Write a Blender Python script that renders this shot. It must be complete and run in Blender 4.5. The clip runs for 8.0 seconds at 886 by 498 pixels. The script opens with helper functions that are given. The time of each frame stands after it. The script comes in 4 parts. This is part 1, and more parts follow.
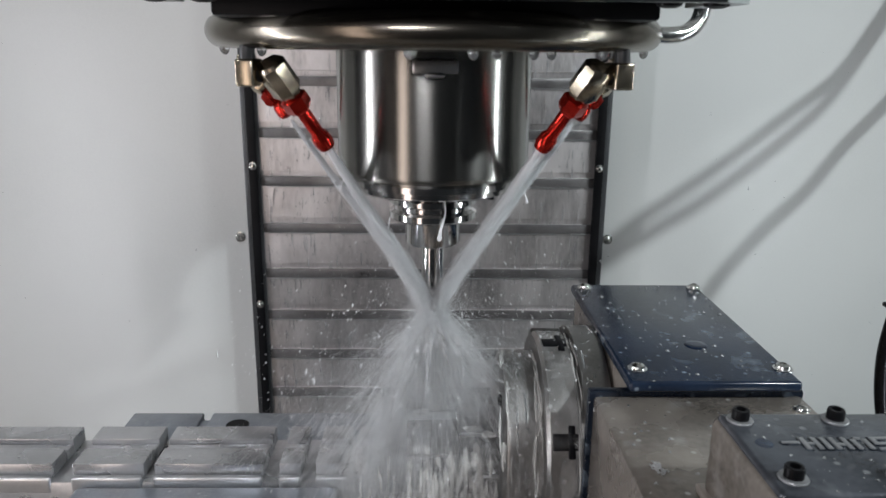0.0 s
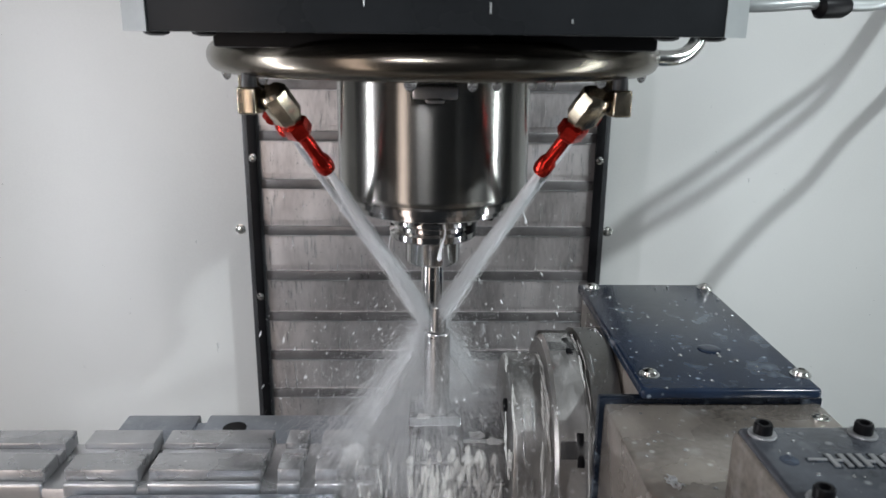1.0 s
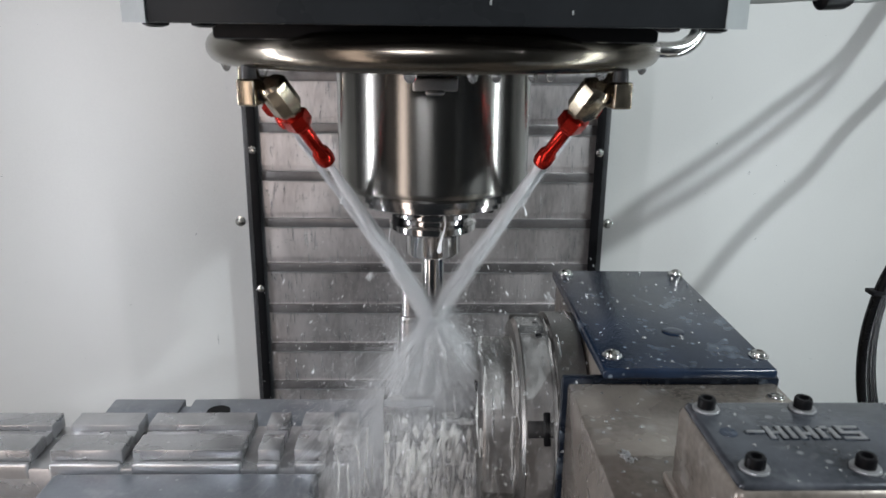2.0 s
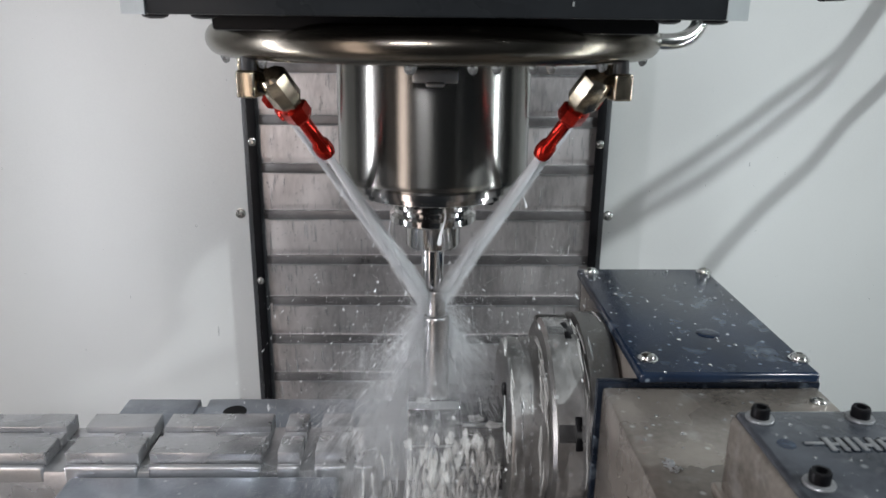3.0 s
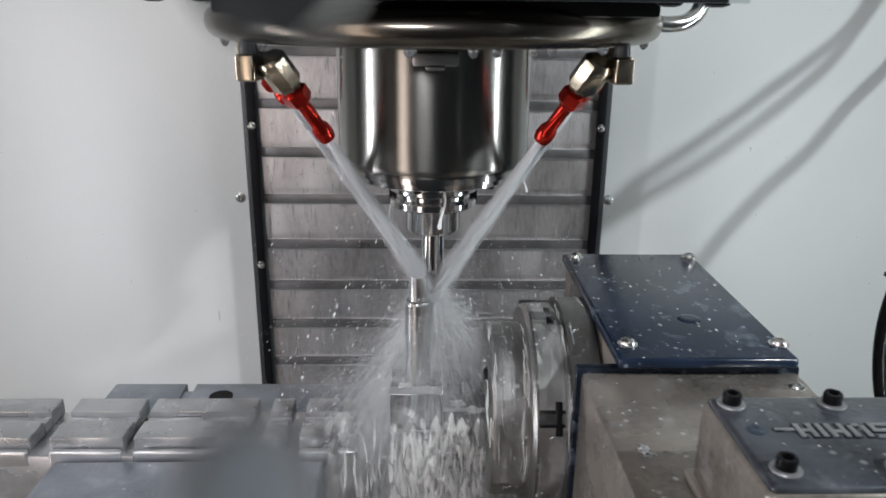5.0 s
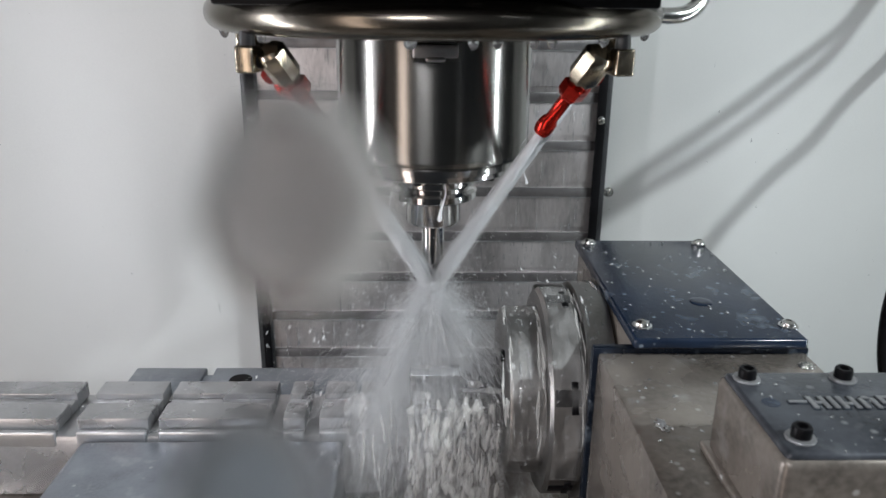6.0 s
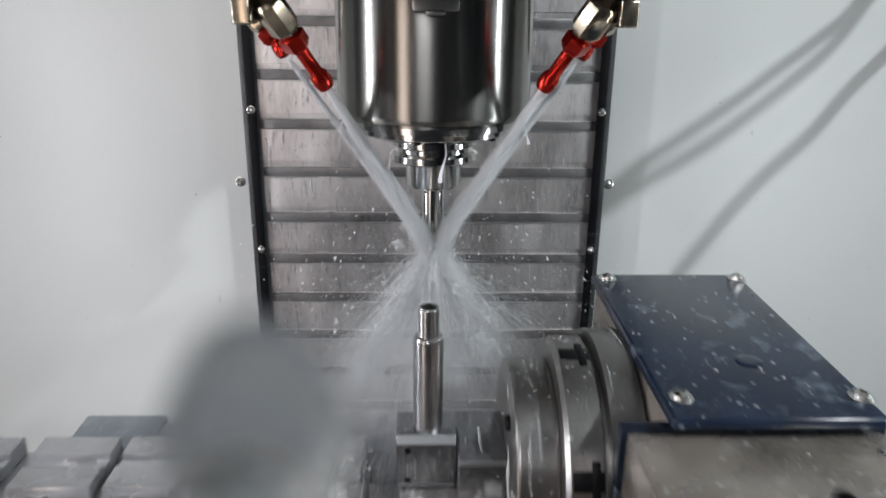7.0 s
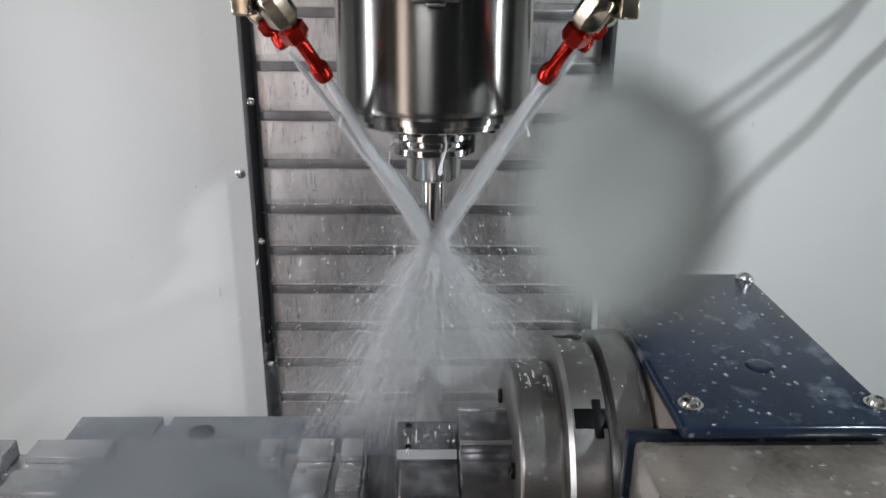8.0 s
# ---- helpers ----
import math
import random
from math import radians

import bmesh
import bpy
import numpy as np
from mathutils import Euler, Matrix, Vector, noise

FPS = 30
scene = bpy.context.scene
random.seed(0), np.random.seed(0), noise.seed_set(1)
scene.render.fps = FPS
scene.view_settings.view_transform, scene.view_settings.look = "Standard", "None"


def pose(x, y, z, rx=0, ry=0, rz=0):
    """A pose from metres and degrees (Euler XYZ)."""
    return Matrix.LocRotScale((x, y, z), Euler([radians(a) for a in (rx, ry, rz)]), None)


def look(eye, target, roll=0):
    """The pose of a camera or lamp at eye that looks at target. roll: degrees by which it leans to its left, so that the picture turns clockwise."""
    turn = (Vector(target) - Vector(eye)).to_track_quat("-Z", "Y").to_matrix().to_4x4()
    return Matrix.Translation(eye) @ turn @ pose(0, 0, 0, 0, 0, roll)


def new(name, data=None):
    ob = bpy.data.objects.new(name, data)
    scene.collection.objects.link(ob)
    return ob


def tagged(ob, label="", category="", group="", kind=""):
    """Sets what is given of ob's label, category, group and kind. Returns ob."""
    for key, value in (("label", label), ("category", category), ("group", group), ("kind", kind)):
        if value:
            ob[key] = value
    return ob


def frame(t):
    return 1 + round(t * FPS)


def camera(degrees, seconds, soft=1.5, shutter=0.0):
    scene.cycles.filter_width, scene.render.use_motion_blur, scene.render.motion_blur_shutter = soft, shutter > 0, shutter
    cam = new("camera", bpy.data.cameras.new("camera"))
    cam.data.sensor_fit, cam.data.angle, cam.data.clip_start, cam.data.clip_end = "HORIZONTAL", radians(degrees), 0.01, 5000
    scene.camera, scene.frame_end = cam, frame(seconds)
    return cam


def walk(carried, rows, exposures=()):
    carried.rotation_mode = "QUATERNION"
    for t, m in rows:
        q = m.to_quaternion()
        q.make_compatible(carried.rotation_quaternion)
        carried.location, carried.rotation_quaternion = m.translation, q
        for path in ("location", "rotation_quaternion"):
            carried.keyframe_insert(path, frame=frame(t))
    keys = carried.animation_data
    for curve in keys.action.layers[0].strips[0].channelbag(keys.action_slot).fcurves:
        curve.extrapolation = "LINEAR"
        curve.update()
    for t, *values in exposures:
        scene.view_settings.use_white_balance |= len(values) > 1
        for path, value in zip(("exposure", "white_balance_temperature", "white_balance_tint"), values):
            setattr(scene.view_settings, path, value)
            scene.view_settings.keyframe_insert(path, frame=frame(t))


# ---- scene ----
# ---- camera ----
cam = camera(61.2, 8.0, 1.5, 0.5)
EYE = (-0.006, -0.52, 0.60)


def aim(pitch):
    return pose(*EYE, 0, 0, -1.49) @ pose(0, 0, 0, 90 + pitch) @ pose(0, 0, 0, 0, 0, 0.66)


walk(cam, [(t, aim(-15.37 - 0.6016 * t)) for t in (0.0, 2.0, 4.0, 6.0, 8.0)],
     exposures=((0.0, -0.07), (0.5, 0.01), (1.0, 0.09), (7.0, 0.09), (7.5, 0.01), (8.0, 0.0)))
cam.data.dof.use_dof = True
cam.data.dof.focus_distance = 0.55
cam.data.dof.aperture_fstop = 17.0

# ---- world and lights ----
world = bpy.data.worlds.new("world")
world.use_nodes = True
scene.world = world
world.node_tree.nodes["Background"].inputs["Color"].default_value = (0.5, 0.55, 0.6, 1)
world.node_tree.nodes["Background"].inputs["Strength"].default_value = 0.03
scene.view_settings.exposure = 0.0


def lamp(name, eye, target, sx, sy, power, colour=(1, 1, 1)):
    data = bpy.data.lights.new(name, "AREA")
    data.shape, data.size, data.size_y, data.energy, data.color = "RECTANGLE", sx, sy, power, colour
    ob = new(name, data)
    ob.matrix_world = look(eye, target)
    return ob


COOL_WHITE, PALE_CYAN = (0.995, 1.0, 1.06), (0.92, 1.0, 1.04)
LEFT_LAMP, RIGHT_LAMP = (-0.80, -0.57, 1.08), (0.80, -0.57, 1.08)
lamp("left_work_light", LEFT_LAMP, (-0.5, 0.5, 0.0), 0.03, 0.03, 2.2, COOL_WHITE)
lamp("right_work_light", RIGHT_LAMP, (0.12, 0.05, -0.50), 0.03, 0.03, 9.0, PALE_CYAN)
lamp("front_light_bar", (-0.16, -0.80, 0.745), (-0.25, 0.5, 0.33), 0.20, 0.03, 1.6, COOL_WHITE)
lamp("left_strip_light", (-0.845, -0.20, 0.27), (0.0, -0.05, 0.27), 0.025, 0.80, 5.2, COOL_WHITE)
lamp("right_strip_light", (0.845, -0.24, 0.27), (0.0, -0.05, 0.27), 0.025, 0.80, 2.8, PALE_CYAN)
# warm lamp added at the closed front panel for the spindle's warm streak and left slats
lamp("door_window_light", (-0.63, -0.885, 0.30), (-0.63, 0.5, 0.30), 0.22, 1.05, 2.2, (1.0, 0.84, 0.76))


# ---- materials ----
def material(name, colour, rough=0.5, metal=0.0, var=0.25, scale=20.0, fine=300.0, bump=0.1, dist=0.0005, spots=0.0, spot_scale=90.0,
             spot_colour=(0.75, 0.77, 0.78), stretch=(1, 1, 1), transmission=0.0, ior=1.45, rough_var=0.2, coat=0.0, alpha=1.0, spec=0.5):
    """Two scales of tone, fine relief, and if asked dried splash spots."""
    m = bpy.data.materials.new(name)
    m.use_nodes = True
    nt = m.node_tree
    b = nt.nodes["Principled BSDF"]
    b.inputs["Metallic"].default_value = metal
    b.inputs["Transmission Weight"].default_value = transmission
    b.inputs["IOR"].default_value = ior
    b.inputs["Coat Weight"].default_value = coat
    b.inputs["Alpha"].default_value = alpha
    b.inputs["Specular IOR Level"].default_value = spec
    tc = nt.nodes.new("ShaderNodeTexCoord")
    mp = nt.nodes.new("ShaderNodeMapping")
    mp.inputs["Scale"].default_value = stretch
    nt.links.new(tc.outputs["Object"], mp.inputs["Vector"])
    info = nt.nodes.new("ShaderNodeObjectInfo")
    shift = nt.nodes.new("ShaderNodeVectorMath")
    shift.operation = "ADD"
    nt.links.new(mp.outputs["Vector"], shift.inputs[0])
    nt.links.new(info.outputs["Random"], shift.inputs[1])

    def tex(s, detail=4.0):
        n = nt.nodes.new("ShaderNodeTexNoise")
        n.inputs["Scale"].default_value, n.inputs["Detail"].default_value = s, detail
        nt.links.new(shift.outputs[0], n.inputs["Vector"])
        return n.outputs["Fac"]

    def ramp(src, a, b2, ca, cb):
        r = nt.nodes.new("ShaderNodeValToRGB")
        r.color_ramp.elements[0].position, r.color_ramp.elements[1].position = a, b2
        r.color_ramp.elements[0].color, r.color_ramp.elements[1].color = ca, cb
        nt.links.new(src, r.inputs["Fac"])
        return r.outputs["Color"]

    def mix(kind, fac, a, b2):
        x = nt.nodes.new("ShaderNodeMix")
        x.data_type, x.blend_type = "RGBA", kind
        for sock, val in ((x.inputs["Factor"], fac), (x.inputs["A"], a), (x.inputs["B"], b2)):
            if isinstance(val, (int, float, tuple)):
                sock.default_value = val
            else:
                nt.links.new(val, sock)
        return x.outputs["Result"]

    lo = tuple(c * (1 - var) for c in colour) + (1,)
    hi = tuple(min(1.0, c * (1 + var * 0.6)) for c in colour) + (1,)
    big, small = tex(scale), tex(fine, 3.0)
    col = mix("MIX", ramp(small, 0.3, 0.7, (0.0, 0, 0, 1), (0.45, 0.45, 0.45, 1)), ramp(big, 0.3, 0.7, lo, hi), hi)
    rr = nt.nodes.new("ShaderNodeMapRange")
    rr.inputs["To Min"].default_value, rr.inputs["To Max"].default_value = rough * (1 - rough_var), min(1.0, rough * (1 + rough_var))
    nt.links.new(big, rr.inputs["Value"])
    nt.links.new(rr.outputs["Result"], b.inputs["Roughness"])
    height = small
    if spots > 0:
        v = nt.nodes.new("ShaderNodeTexVoronoi")
        v.inputs["Scale"].default_value = spot_scale
        nt.links.new(shift.outputs[0], v.inputs["Vector"])
        disk = ramp(v.outputs["Distance"], 0.10, 0.22, (1, 1, 1, 1), (0, 0, 0, 1))
        some = nt.nodes.new("ShaderNodeSeparateColor")
        nt.links.new(v.outputs["Color"], some.inputs["Color"])
        pick = ramp(some.outputs["Red"], 1 - spots, 1 - spots + 0.15, (0, 0, 0, 1), (0.8, 0.8, 0.8, 1))
        streak = ramp(tex(scale * 2.3, 6.0), 0.58, 0.72, (0, 0, 0, 1), (0.35, 0.35, 0.35, 1))
        fac = mix("ADD", 1.0, mix("MULTIPLY", 1.0, disk, pick), streak)
        col = mix("MIX", fac, col, spot_colour + (1,))
    nt.links.new(col, b.inputs["Base Color"])
    if bump > 0:
        bp = nt.nodes.new("ShaderNodeBump")
        bp.inputs["Strength"].default_value, bp.inputs["Distance"].default_value = bump, dist
        nt.links.new(height, bp.inputs["Height"])
        nt.links.new(bp.outputs["Normal"], b.inputs["Normal"])
    return m


M_WALL = material("white_enamel", (0.66, 0.67, 0.655), 0.35, 0, 0.06, 3, 400, 0.04)
M_SLAT = material("wet_stainless", (0.58, 0.555, 0.55), 0.40, 0.85, 0.45, 18, 210, 0.55, 0.0008, 0.25, 190, (0.62, 0.61, 0.60), (1, 1, 0.30))
M_STRIP = material("black_seal", (0.035, 0.037, 0.04), 0.35, 0, 0.4, 30, 300, 0.1)
M_CHROME = material("ground_steel", (0.25, 0.245, 0.23), 0.25, 1.0, 0.18, 9, 600, 0.03, 0.0002, stretch=(6, 6, 0.6))
bsdf = M_CHROME.node_tree.nodes["Principled BSDF"]
lay = M_CHROME.node_tree.nodes.new("ShaderNodeTangent")
lay.direction_type, lay.axis = "RADIAL", "Z"
M_CHROME.node_tree.links.new(lay.outputs["Tangent"], bsdf.inputs["Tangent"])
bsdf.inputs["Anisotropic"].default_value, bsdf.inputs["Anisotropic Rotation"].default_value = 0.85, 0.25
M_PIN = material("dull_turned_steel", (0.42, 0.42, 0.42), 0.30, 1.0, 0.25, 60, 500, 0.08, 0.0003)
M_RING = material("plated_tube", (0.20, 0.18, 0.15), 0.24, 1.0, 0.25, 18, 500, 0.05, 0.0003)
M_STEEL = material("polished_tool_steel", (0.62, 0.61, 0.60), 0.12, 1.0, 0.15, 40, 500, 0.03, 0.0002)
M_ALU = material("machined_aluminium", (0.55, 0.56, 0.57), 0.30, 0.9, 0.15, 30, 700, 0.08, 0.0002)
M_COVER = material("charcoal_paint", (0.018, 0.020, 0.022), 0.28, 0, 0.25, 20, 300, 0.05, spec=0.15)
M_GREY = material("grey_corner_paint", (0.33, 0.35, 0.35), 0.35, 0.3, 0.15, 20, 300, 0.05)
M_BLACK = material("black_oily_steel", (0.006, 0.006, 0.007), 0.38, 0.0, 0.4, 30, 300, 0.1, spec=0.12)
M_RED = material("red_anodised", (0.44, 0.020, 0.012), 0.20, 0.85, 0.3, 60, 500, 0.03)
M_NICKEL = material("nickel_brass", (0.44, 0.38, 0.29), 0.24, 1.0, 0.25, 60, 500, 0.05)
M_BLUE = material("navy_paint", (0.010, 0.018, 0.036), 0.20, 0, 0.6, 22, 300, 0.2, 0.0005, 0.40, 120, (0.20, 0.245, 0.29))
M_INK = material("ink_blue_paint", (0.007, 0.011, 0.019), 0.25, 0, 0.4, 26, 350, 0.12, 0.0004, 0.2, 140, (0.20, 0.24, 0.28))
M_CAST = material("worn_grey_casting", (0.25, 0.222, 0.195), 0.27, 0.45, 0.60, 20, 260, 0.3, 0.0006, 0.40, 110, (0.55, 0.54, 0.52))
M_DARKCAST = material("dark_cover_casting", (0.075, 0.082, 0.095), 0.24, 0.4, 0.60, 26, 300, 0.3, 0.0006, 0.35, 110, (0.26, 0.27, 0.28))
M_DISC = material("wet_turned_steel", (0.27, 0.262, 0.252), 0.34, 0.95, 0.30, 20, 500, 0.12, 0.0004, 0.22, 110, (0.62, 0.62, 0.62))
M_BLOCK = material("wet_milled_steel", (0.26, 0.26, 0.27), 0.25, 0.9, 0.30, 40, 500, 0.12, 0.0004, 0.25, 150, (0.6, 0.6, 0.6))
M_BAR = material("milled_rail", (0.46, 0.465, 0.475), 0.28, 0.75, 0.30, 18, 400, 0.1, 0.0004, 0.12, 120, (0.7, 0.7, 0.7))
M_PLATE = material("bluish_steel_plate", (0.27, 0.295, 0.33), 0.30, 0.7, 0.3, 30, 400, 0.15, 0.0004, 0.2, 120, (0.5, 0.52, 0.55))
M_DARK_PANEL = material("dark_gloss_panel", (0.03, 0.032, 0.035), 0.12, 0, 0.3, 6, 200, 0.02)
M_WIPER = material("wet_grey_wiper", (0.13, 0.125, 0.125), 0.3, 0.4, 0.4, 40, 300, 0.1)
M_PAN = material("galvanised_pan", (0.20, 0.20, 0.20), 0.4, 0.6, 0.3, 10, 200, 0.2)
M_RUBBER = material("black_rubber", (0.006, 0.006, 0.007), 0.24, 0, 0.3, 60, 400, 0.1, spec=0.25)
M_SCREW = material("zinc_screw", (0.62, 0.62, 0.60), 0.22, 1.0, 0.2, 200, 900, 0.05)
M_LOGO = material("worn_light_relief", (0.27, 0.275, 0.28), 0.35, 0.5, 0.2, 60, 400, 0.1)
M_COOLANT = bpy.data.materials.new("milky_coolant")
M_COOLANT.use_nodes = True
nodes, links = M_COOLANT.node_tree.nodes, M_COOLANT.node_tree.links
shade, glow_through, both = nodes.new("ShaderNodeBsdfDiffuse"), nodes.new("ShaderNodeBsdfTranslucent"), nodes.new("ShaderNodeMixShader")
shade.inputs["Color"].default_value = glow_through.inputs["Color"].default_value = (0.97, 0.98, 0.99, 1)
both.inputs["Fac"].default_value = 0.45
links.new(shade.outputs[0], both.inputs[1])
links.new(glow_through.outputs[0], both.inputs[2])
links.new(both.outputs[0], nodes["Material Output"].inputs["Surface"])
M_MILK = bpy.data.materials.new("milky_film")
M_MILK.use_nodes = True
nodes, links = M_MILK.node_tree.nodes, M_MILK.node_tree.links
clear, veil = nodes.new("ShaderNodeBsdfTransparent"), nodes.new("ShaderNodeMixShader")
nodes["Principled BSDF"].inputs["Base Color"].default_value = (0.90, 0.90, 0.87, 1)
nodes["Principled BSDF"].inputs["Roughness"].default_value = 0.10
nodes["Principled BSDF"].inputs["Subsurface Weight"].default_value = 0.0
veil.inputs["Fac"].default_value = 0.34
links.new(clear.outputs[0], veil.inputs[1])
links.new(nodes["Principled BSDF"].outputs[0], veil.inputs[2])
links.new(veil.outputs[0], nodes["Material Output"].inputs["Surface"])
M_VEIL = bpy.data.materials.new("dense_spray")
M_VEIL.use_nodes = True
nodes, links = M_VEIL.node_tree.nodes, M_VEIL.node_tree.links
clear, veil, white = nodes.new("ShaderNodeBsdfTransparent"), nodes.new("ShaderNodeMixShader"), nodes.new("ShaderNodeBsdfDiffuse")
white.inputs["Color"].default_value = (0.97, 0.98, 0.99, 1)
veil.inputs["Fac"].default_value = 0.2
links.new(clear.outputs[0], veil.inputs[1])
links.new(white.outputs[0], veil.inputs[2])
links.new(veil.outputs[0], nodes["Material Output"].inputs["Surface"])
M_SHEET = bpy.data.materials.new("milky_sheet")
M_SHEET.use_nodes = True
nodes, links = M_SHEET.node_tree.nodes, M_SHEET.node_tree.links
clear, veil, blot, spread_of, place_of = (nodes.new("ShaderNode" + k) for k in ("BsdfTransparent", "MixShader", "TexNoise", "MapRange", "TexCoord"))
stretch_of = nodes.new("ShaderNodeMapping")
stretch_of.inputs["Scale"].default_value = (1.0, 0.45, 0.30)
blot.inputs["Scale"].default_value, blot.inputs["Detail"].default_value = 85.0, 5.0
spread_of.inputs["From Min"].default_value, spread_of.inputs["From Max"].default_value = 0.42, 0.72
spread_of.inputs["To Min"].default_value, spread_of.inputs["To Max"].default_value = 0.05, 0.32
nodes["Principled BSDF"].inputs["Base Color"].default_value = (0.90, 0.90, 0.88, 1)
nodes["Principled BSDF"].inputs["Roughness"].default_value = 0.12
links.new(place_of.outputs["Object"], stretch_of.inputs["Vector"])
links.new(stretch_of.outputs["Vector"], blot.inputs["Vector"])
links.new(blot.outputs["Fac"], spread_of.inputs["Value"])
links.new(spread_of.outputs["Result"], veil.inputs["Fac"])
links.new(clear.outputs[0], veil.inputs[1])
links.new(nodes["Principled BSDF"].outputs[0], veil.inputs[2])
links.new(veil.outputs[0], nodes["Material Output"].inputs["Surface"])
M_DROP, M_CLOUDY, M_SMEAR = (bpy.data.materials.new(k + "_droplet") for k in ("clear", "cloudy", "smeared"))
for wet, dull, tone in ((M_DROP, 0.07, 0.93), (M_CLOUDY, 0.10, 0.80), (M_SMEAR, 0.28, 0.95)):
    wet.use_nodes = True
    bend = wet.node_tree.nodes.new("ShaderNodeBsdfRefraction")
    bend.inputs["Color"].default_value = (tone, tone * 1.01, tone, 1)
    bend.inputs["Roughness"].default_value, bend.inputs["IOR"].default_value = dull, 1.33
    wet.node_tree.links.new(bend.outputs[0], wet.node_tree.nodes["Material Output"].inputs["Surface"])
M_WATER = material("droplet_on_paint", (0.9, 0.93, 0.95), 0.04, 0, 0.03, 50, 400, 0.0, transmission=0.9, ior=1.33)

# ---- mesh helpers ----
def mesh_from(name, bm, mat, smooth=True):
    bm.normal_update()
    me = bpy.data.meshes.new(name)
    bm.to_mesh(me)
    bm.free()
    me.materials.append(mat)
    if smooth:
        me.polygons.foreach_set("use_smooth", [True] * len(me.polygons))
        me.set_sharp_from_angle(angle=radians(38))
    return me


def part(name, bm, mat, parent=None, label="", smooth=True):
    ob = new(name, mesh_from(name, bm, mat, smooth))
    if parent is not None:
        ob.parent = parent
    if label:
        ob["label"] = label
    return ob


def box(x0, x1, y0, y1, z0, z1, bevel=0.0, segs=2, bm=None):
    bm = bm or bmesh.new()
    made = bmesh.ops.create_cube(bm, size=1.0)["verts"]
    for v in made:
        v.co = Vector(((x0 + x1) / 2 + v.co.x * (x1 - x0), (y0 + y1) / 2 + v.co.y * (y1 - y0), (z0 + z1) / 2 + v.co.z * (z1 - z0)))
    if bevel:
        edges = {e for v in made for e in v.link_edges}
        bmesh.ops.bevel(bm, geom=list(edges), offset=bevel, segments=segs, affect="EDGES", profile=0.5)
    return bm


def lathe(profile, steps=64, bm=None, at=None):
    """A body turned about z from (radius, height) pairs, closed at the ends where the radius is not zero."""
    bm = bm or bmesh.new()
    rings = []
    for r, z in profile:
        rings.append([bm.verts.new((r * math.cos(2 * math.pi * k / steps), r * math.sin(2 * math.pi * k / steps), z)) for k in range(steps)])
    for a, b in zip(rings, rings[1:]):
        for k in range(steps):
            bm.faces.new((a[k], a[(k + 1) % steps], b[(k + 1) % steps], b[k]))
    bm.faces.new(rings[0][::-1])
    bm.faces.new(rings[-1])
    bmesh.ops.recalc_face_normals(bm, faces=bm.faces)
    if at is not None:
        bmesh.ops.transform(bm, matrix=at, verts=[v for ring in rings for v in ring])
    return bm


def sweep(points, radius, steps=14, bm=None, closed=False):
    """A round tube along points; radius is one number or one for each point."""
    bm = bm or bmesh.new()
    pts = [Vector(p) for p in points]
    n = len(pts)
    rad = [radius] * n if isinstance(radius, (int, float)) else radius
    rings, side = [], None
    for i, p in enumerate(pts):
        a, b = (pts[i - 1], pts[(i + 1) % n]) if closed else (pts[max(i - 1, 0)], pts[min(i + 1, n - 1)])
        d = (b - a).normalized()
        if side is None:
            side = d.orthogonal().normalized()
        side = (side - d * side.dot(d)).normalized()
        up = d.cross(side)
        rings.append([bm.verts.new(p + (side * math.cos(2 * math.pi * k / steps) + up * math.sin(2 * math.pi * k / steps)) * rad[i]) for k in range(steps)])
    pairs = list(zip(rings, rings[1:])) + ([(rings[-1], rings[0])] if closed else [])
    for a, b in pairs:
        for k in range(steps):
            bm.faces.new((a[k], a[(k + 1) % steps], b[(k + 1) % steps], b[k]))
    if not closed:
        bm.faces.new(rings[0][::-1])
        bm.faces.new(rings[-1])
    bmesh.ops.recalc_face_normals(bm, faces=bm.faces)
    return bm


def curve_points(keys, n=24):
    """Smooth points through a few keys."""
    keys = [Vector(k) for k in keys]
    out = []
    for i in range(len(keys) - 1):
        p0, p1, p2, p3 = keys[max(i - 1, 0)], keys[i], keys[i + 1], keys[min(i + 2, len(keys) - 1)]
        for s in range(n // (len(keys) - 1)):
            u = s / (n // (len(keys) - 1))
            out.append(0.5 * ((2 * p1) + (p2 - p0) * u + (2 * p0 - 5 * p1 + 4 * p2 - p3) * u * u + (3 * p1 - p0 - 3 * p2 + p3) * u ** 3))
    return out + [keys[-1]]


def along(a, b):
    """The pose at a whose z axis points to b."""
    return Matrix.Translation(a) @ (Vector(b) - Vector(a)).to_track_quat("Z", "Y").to_matrix().to_4x4()


def socket_screw(r, h):
    """A cap screw with a hex recess, its underside at the origin."""
    bm = lathe([(r, 0), (r, h * 0.8), (r * 0.88, h), (r * 0.58, h), (r * 0.55, h * 0.45)], 20)
    return bm


def pan_screw(r, h):
    bm = lathe([(r * 1.25, 0), (r * 1.25, h * 0.2), (r, h * 0.25), (r * 0.85, h * 0.75), (r * 0.4, h), (r * 0.36, h * 0.55)], 20)
    return bm


def empty(name):
    return new(name)


# ---- enclosure ----
WALL_Y = 0.53


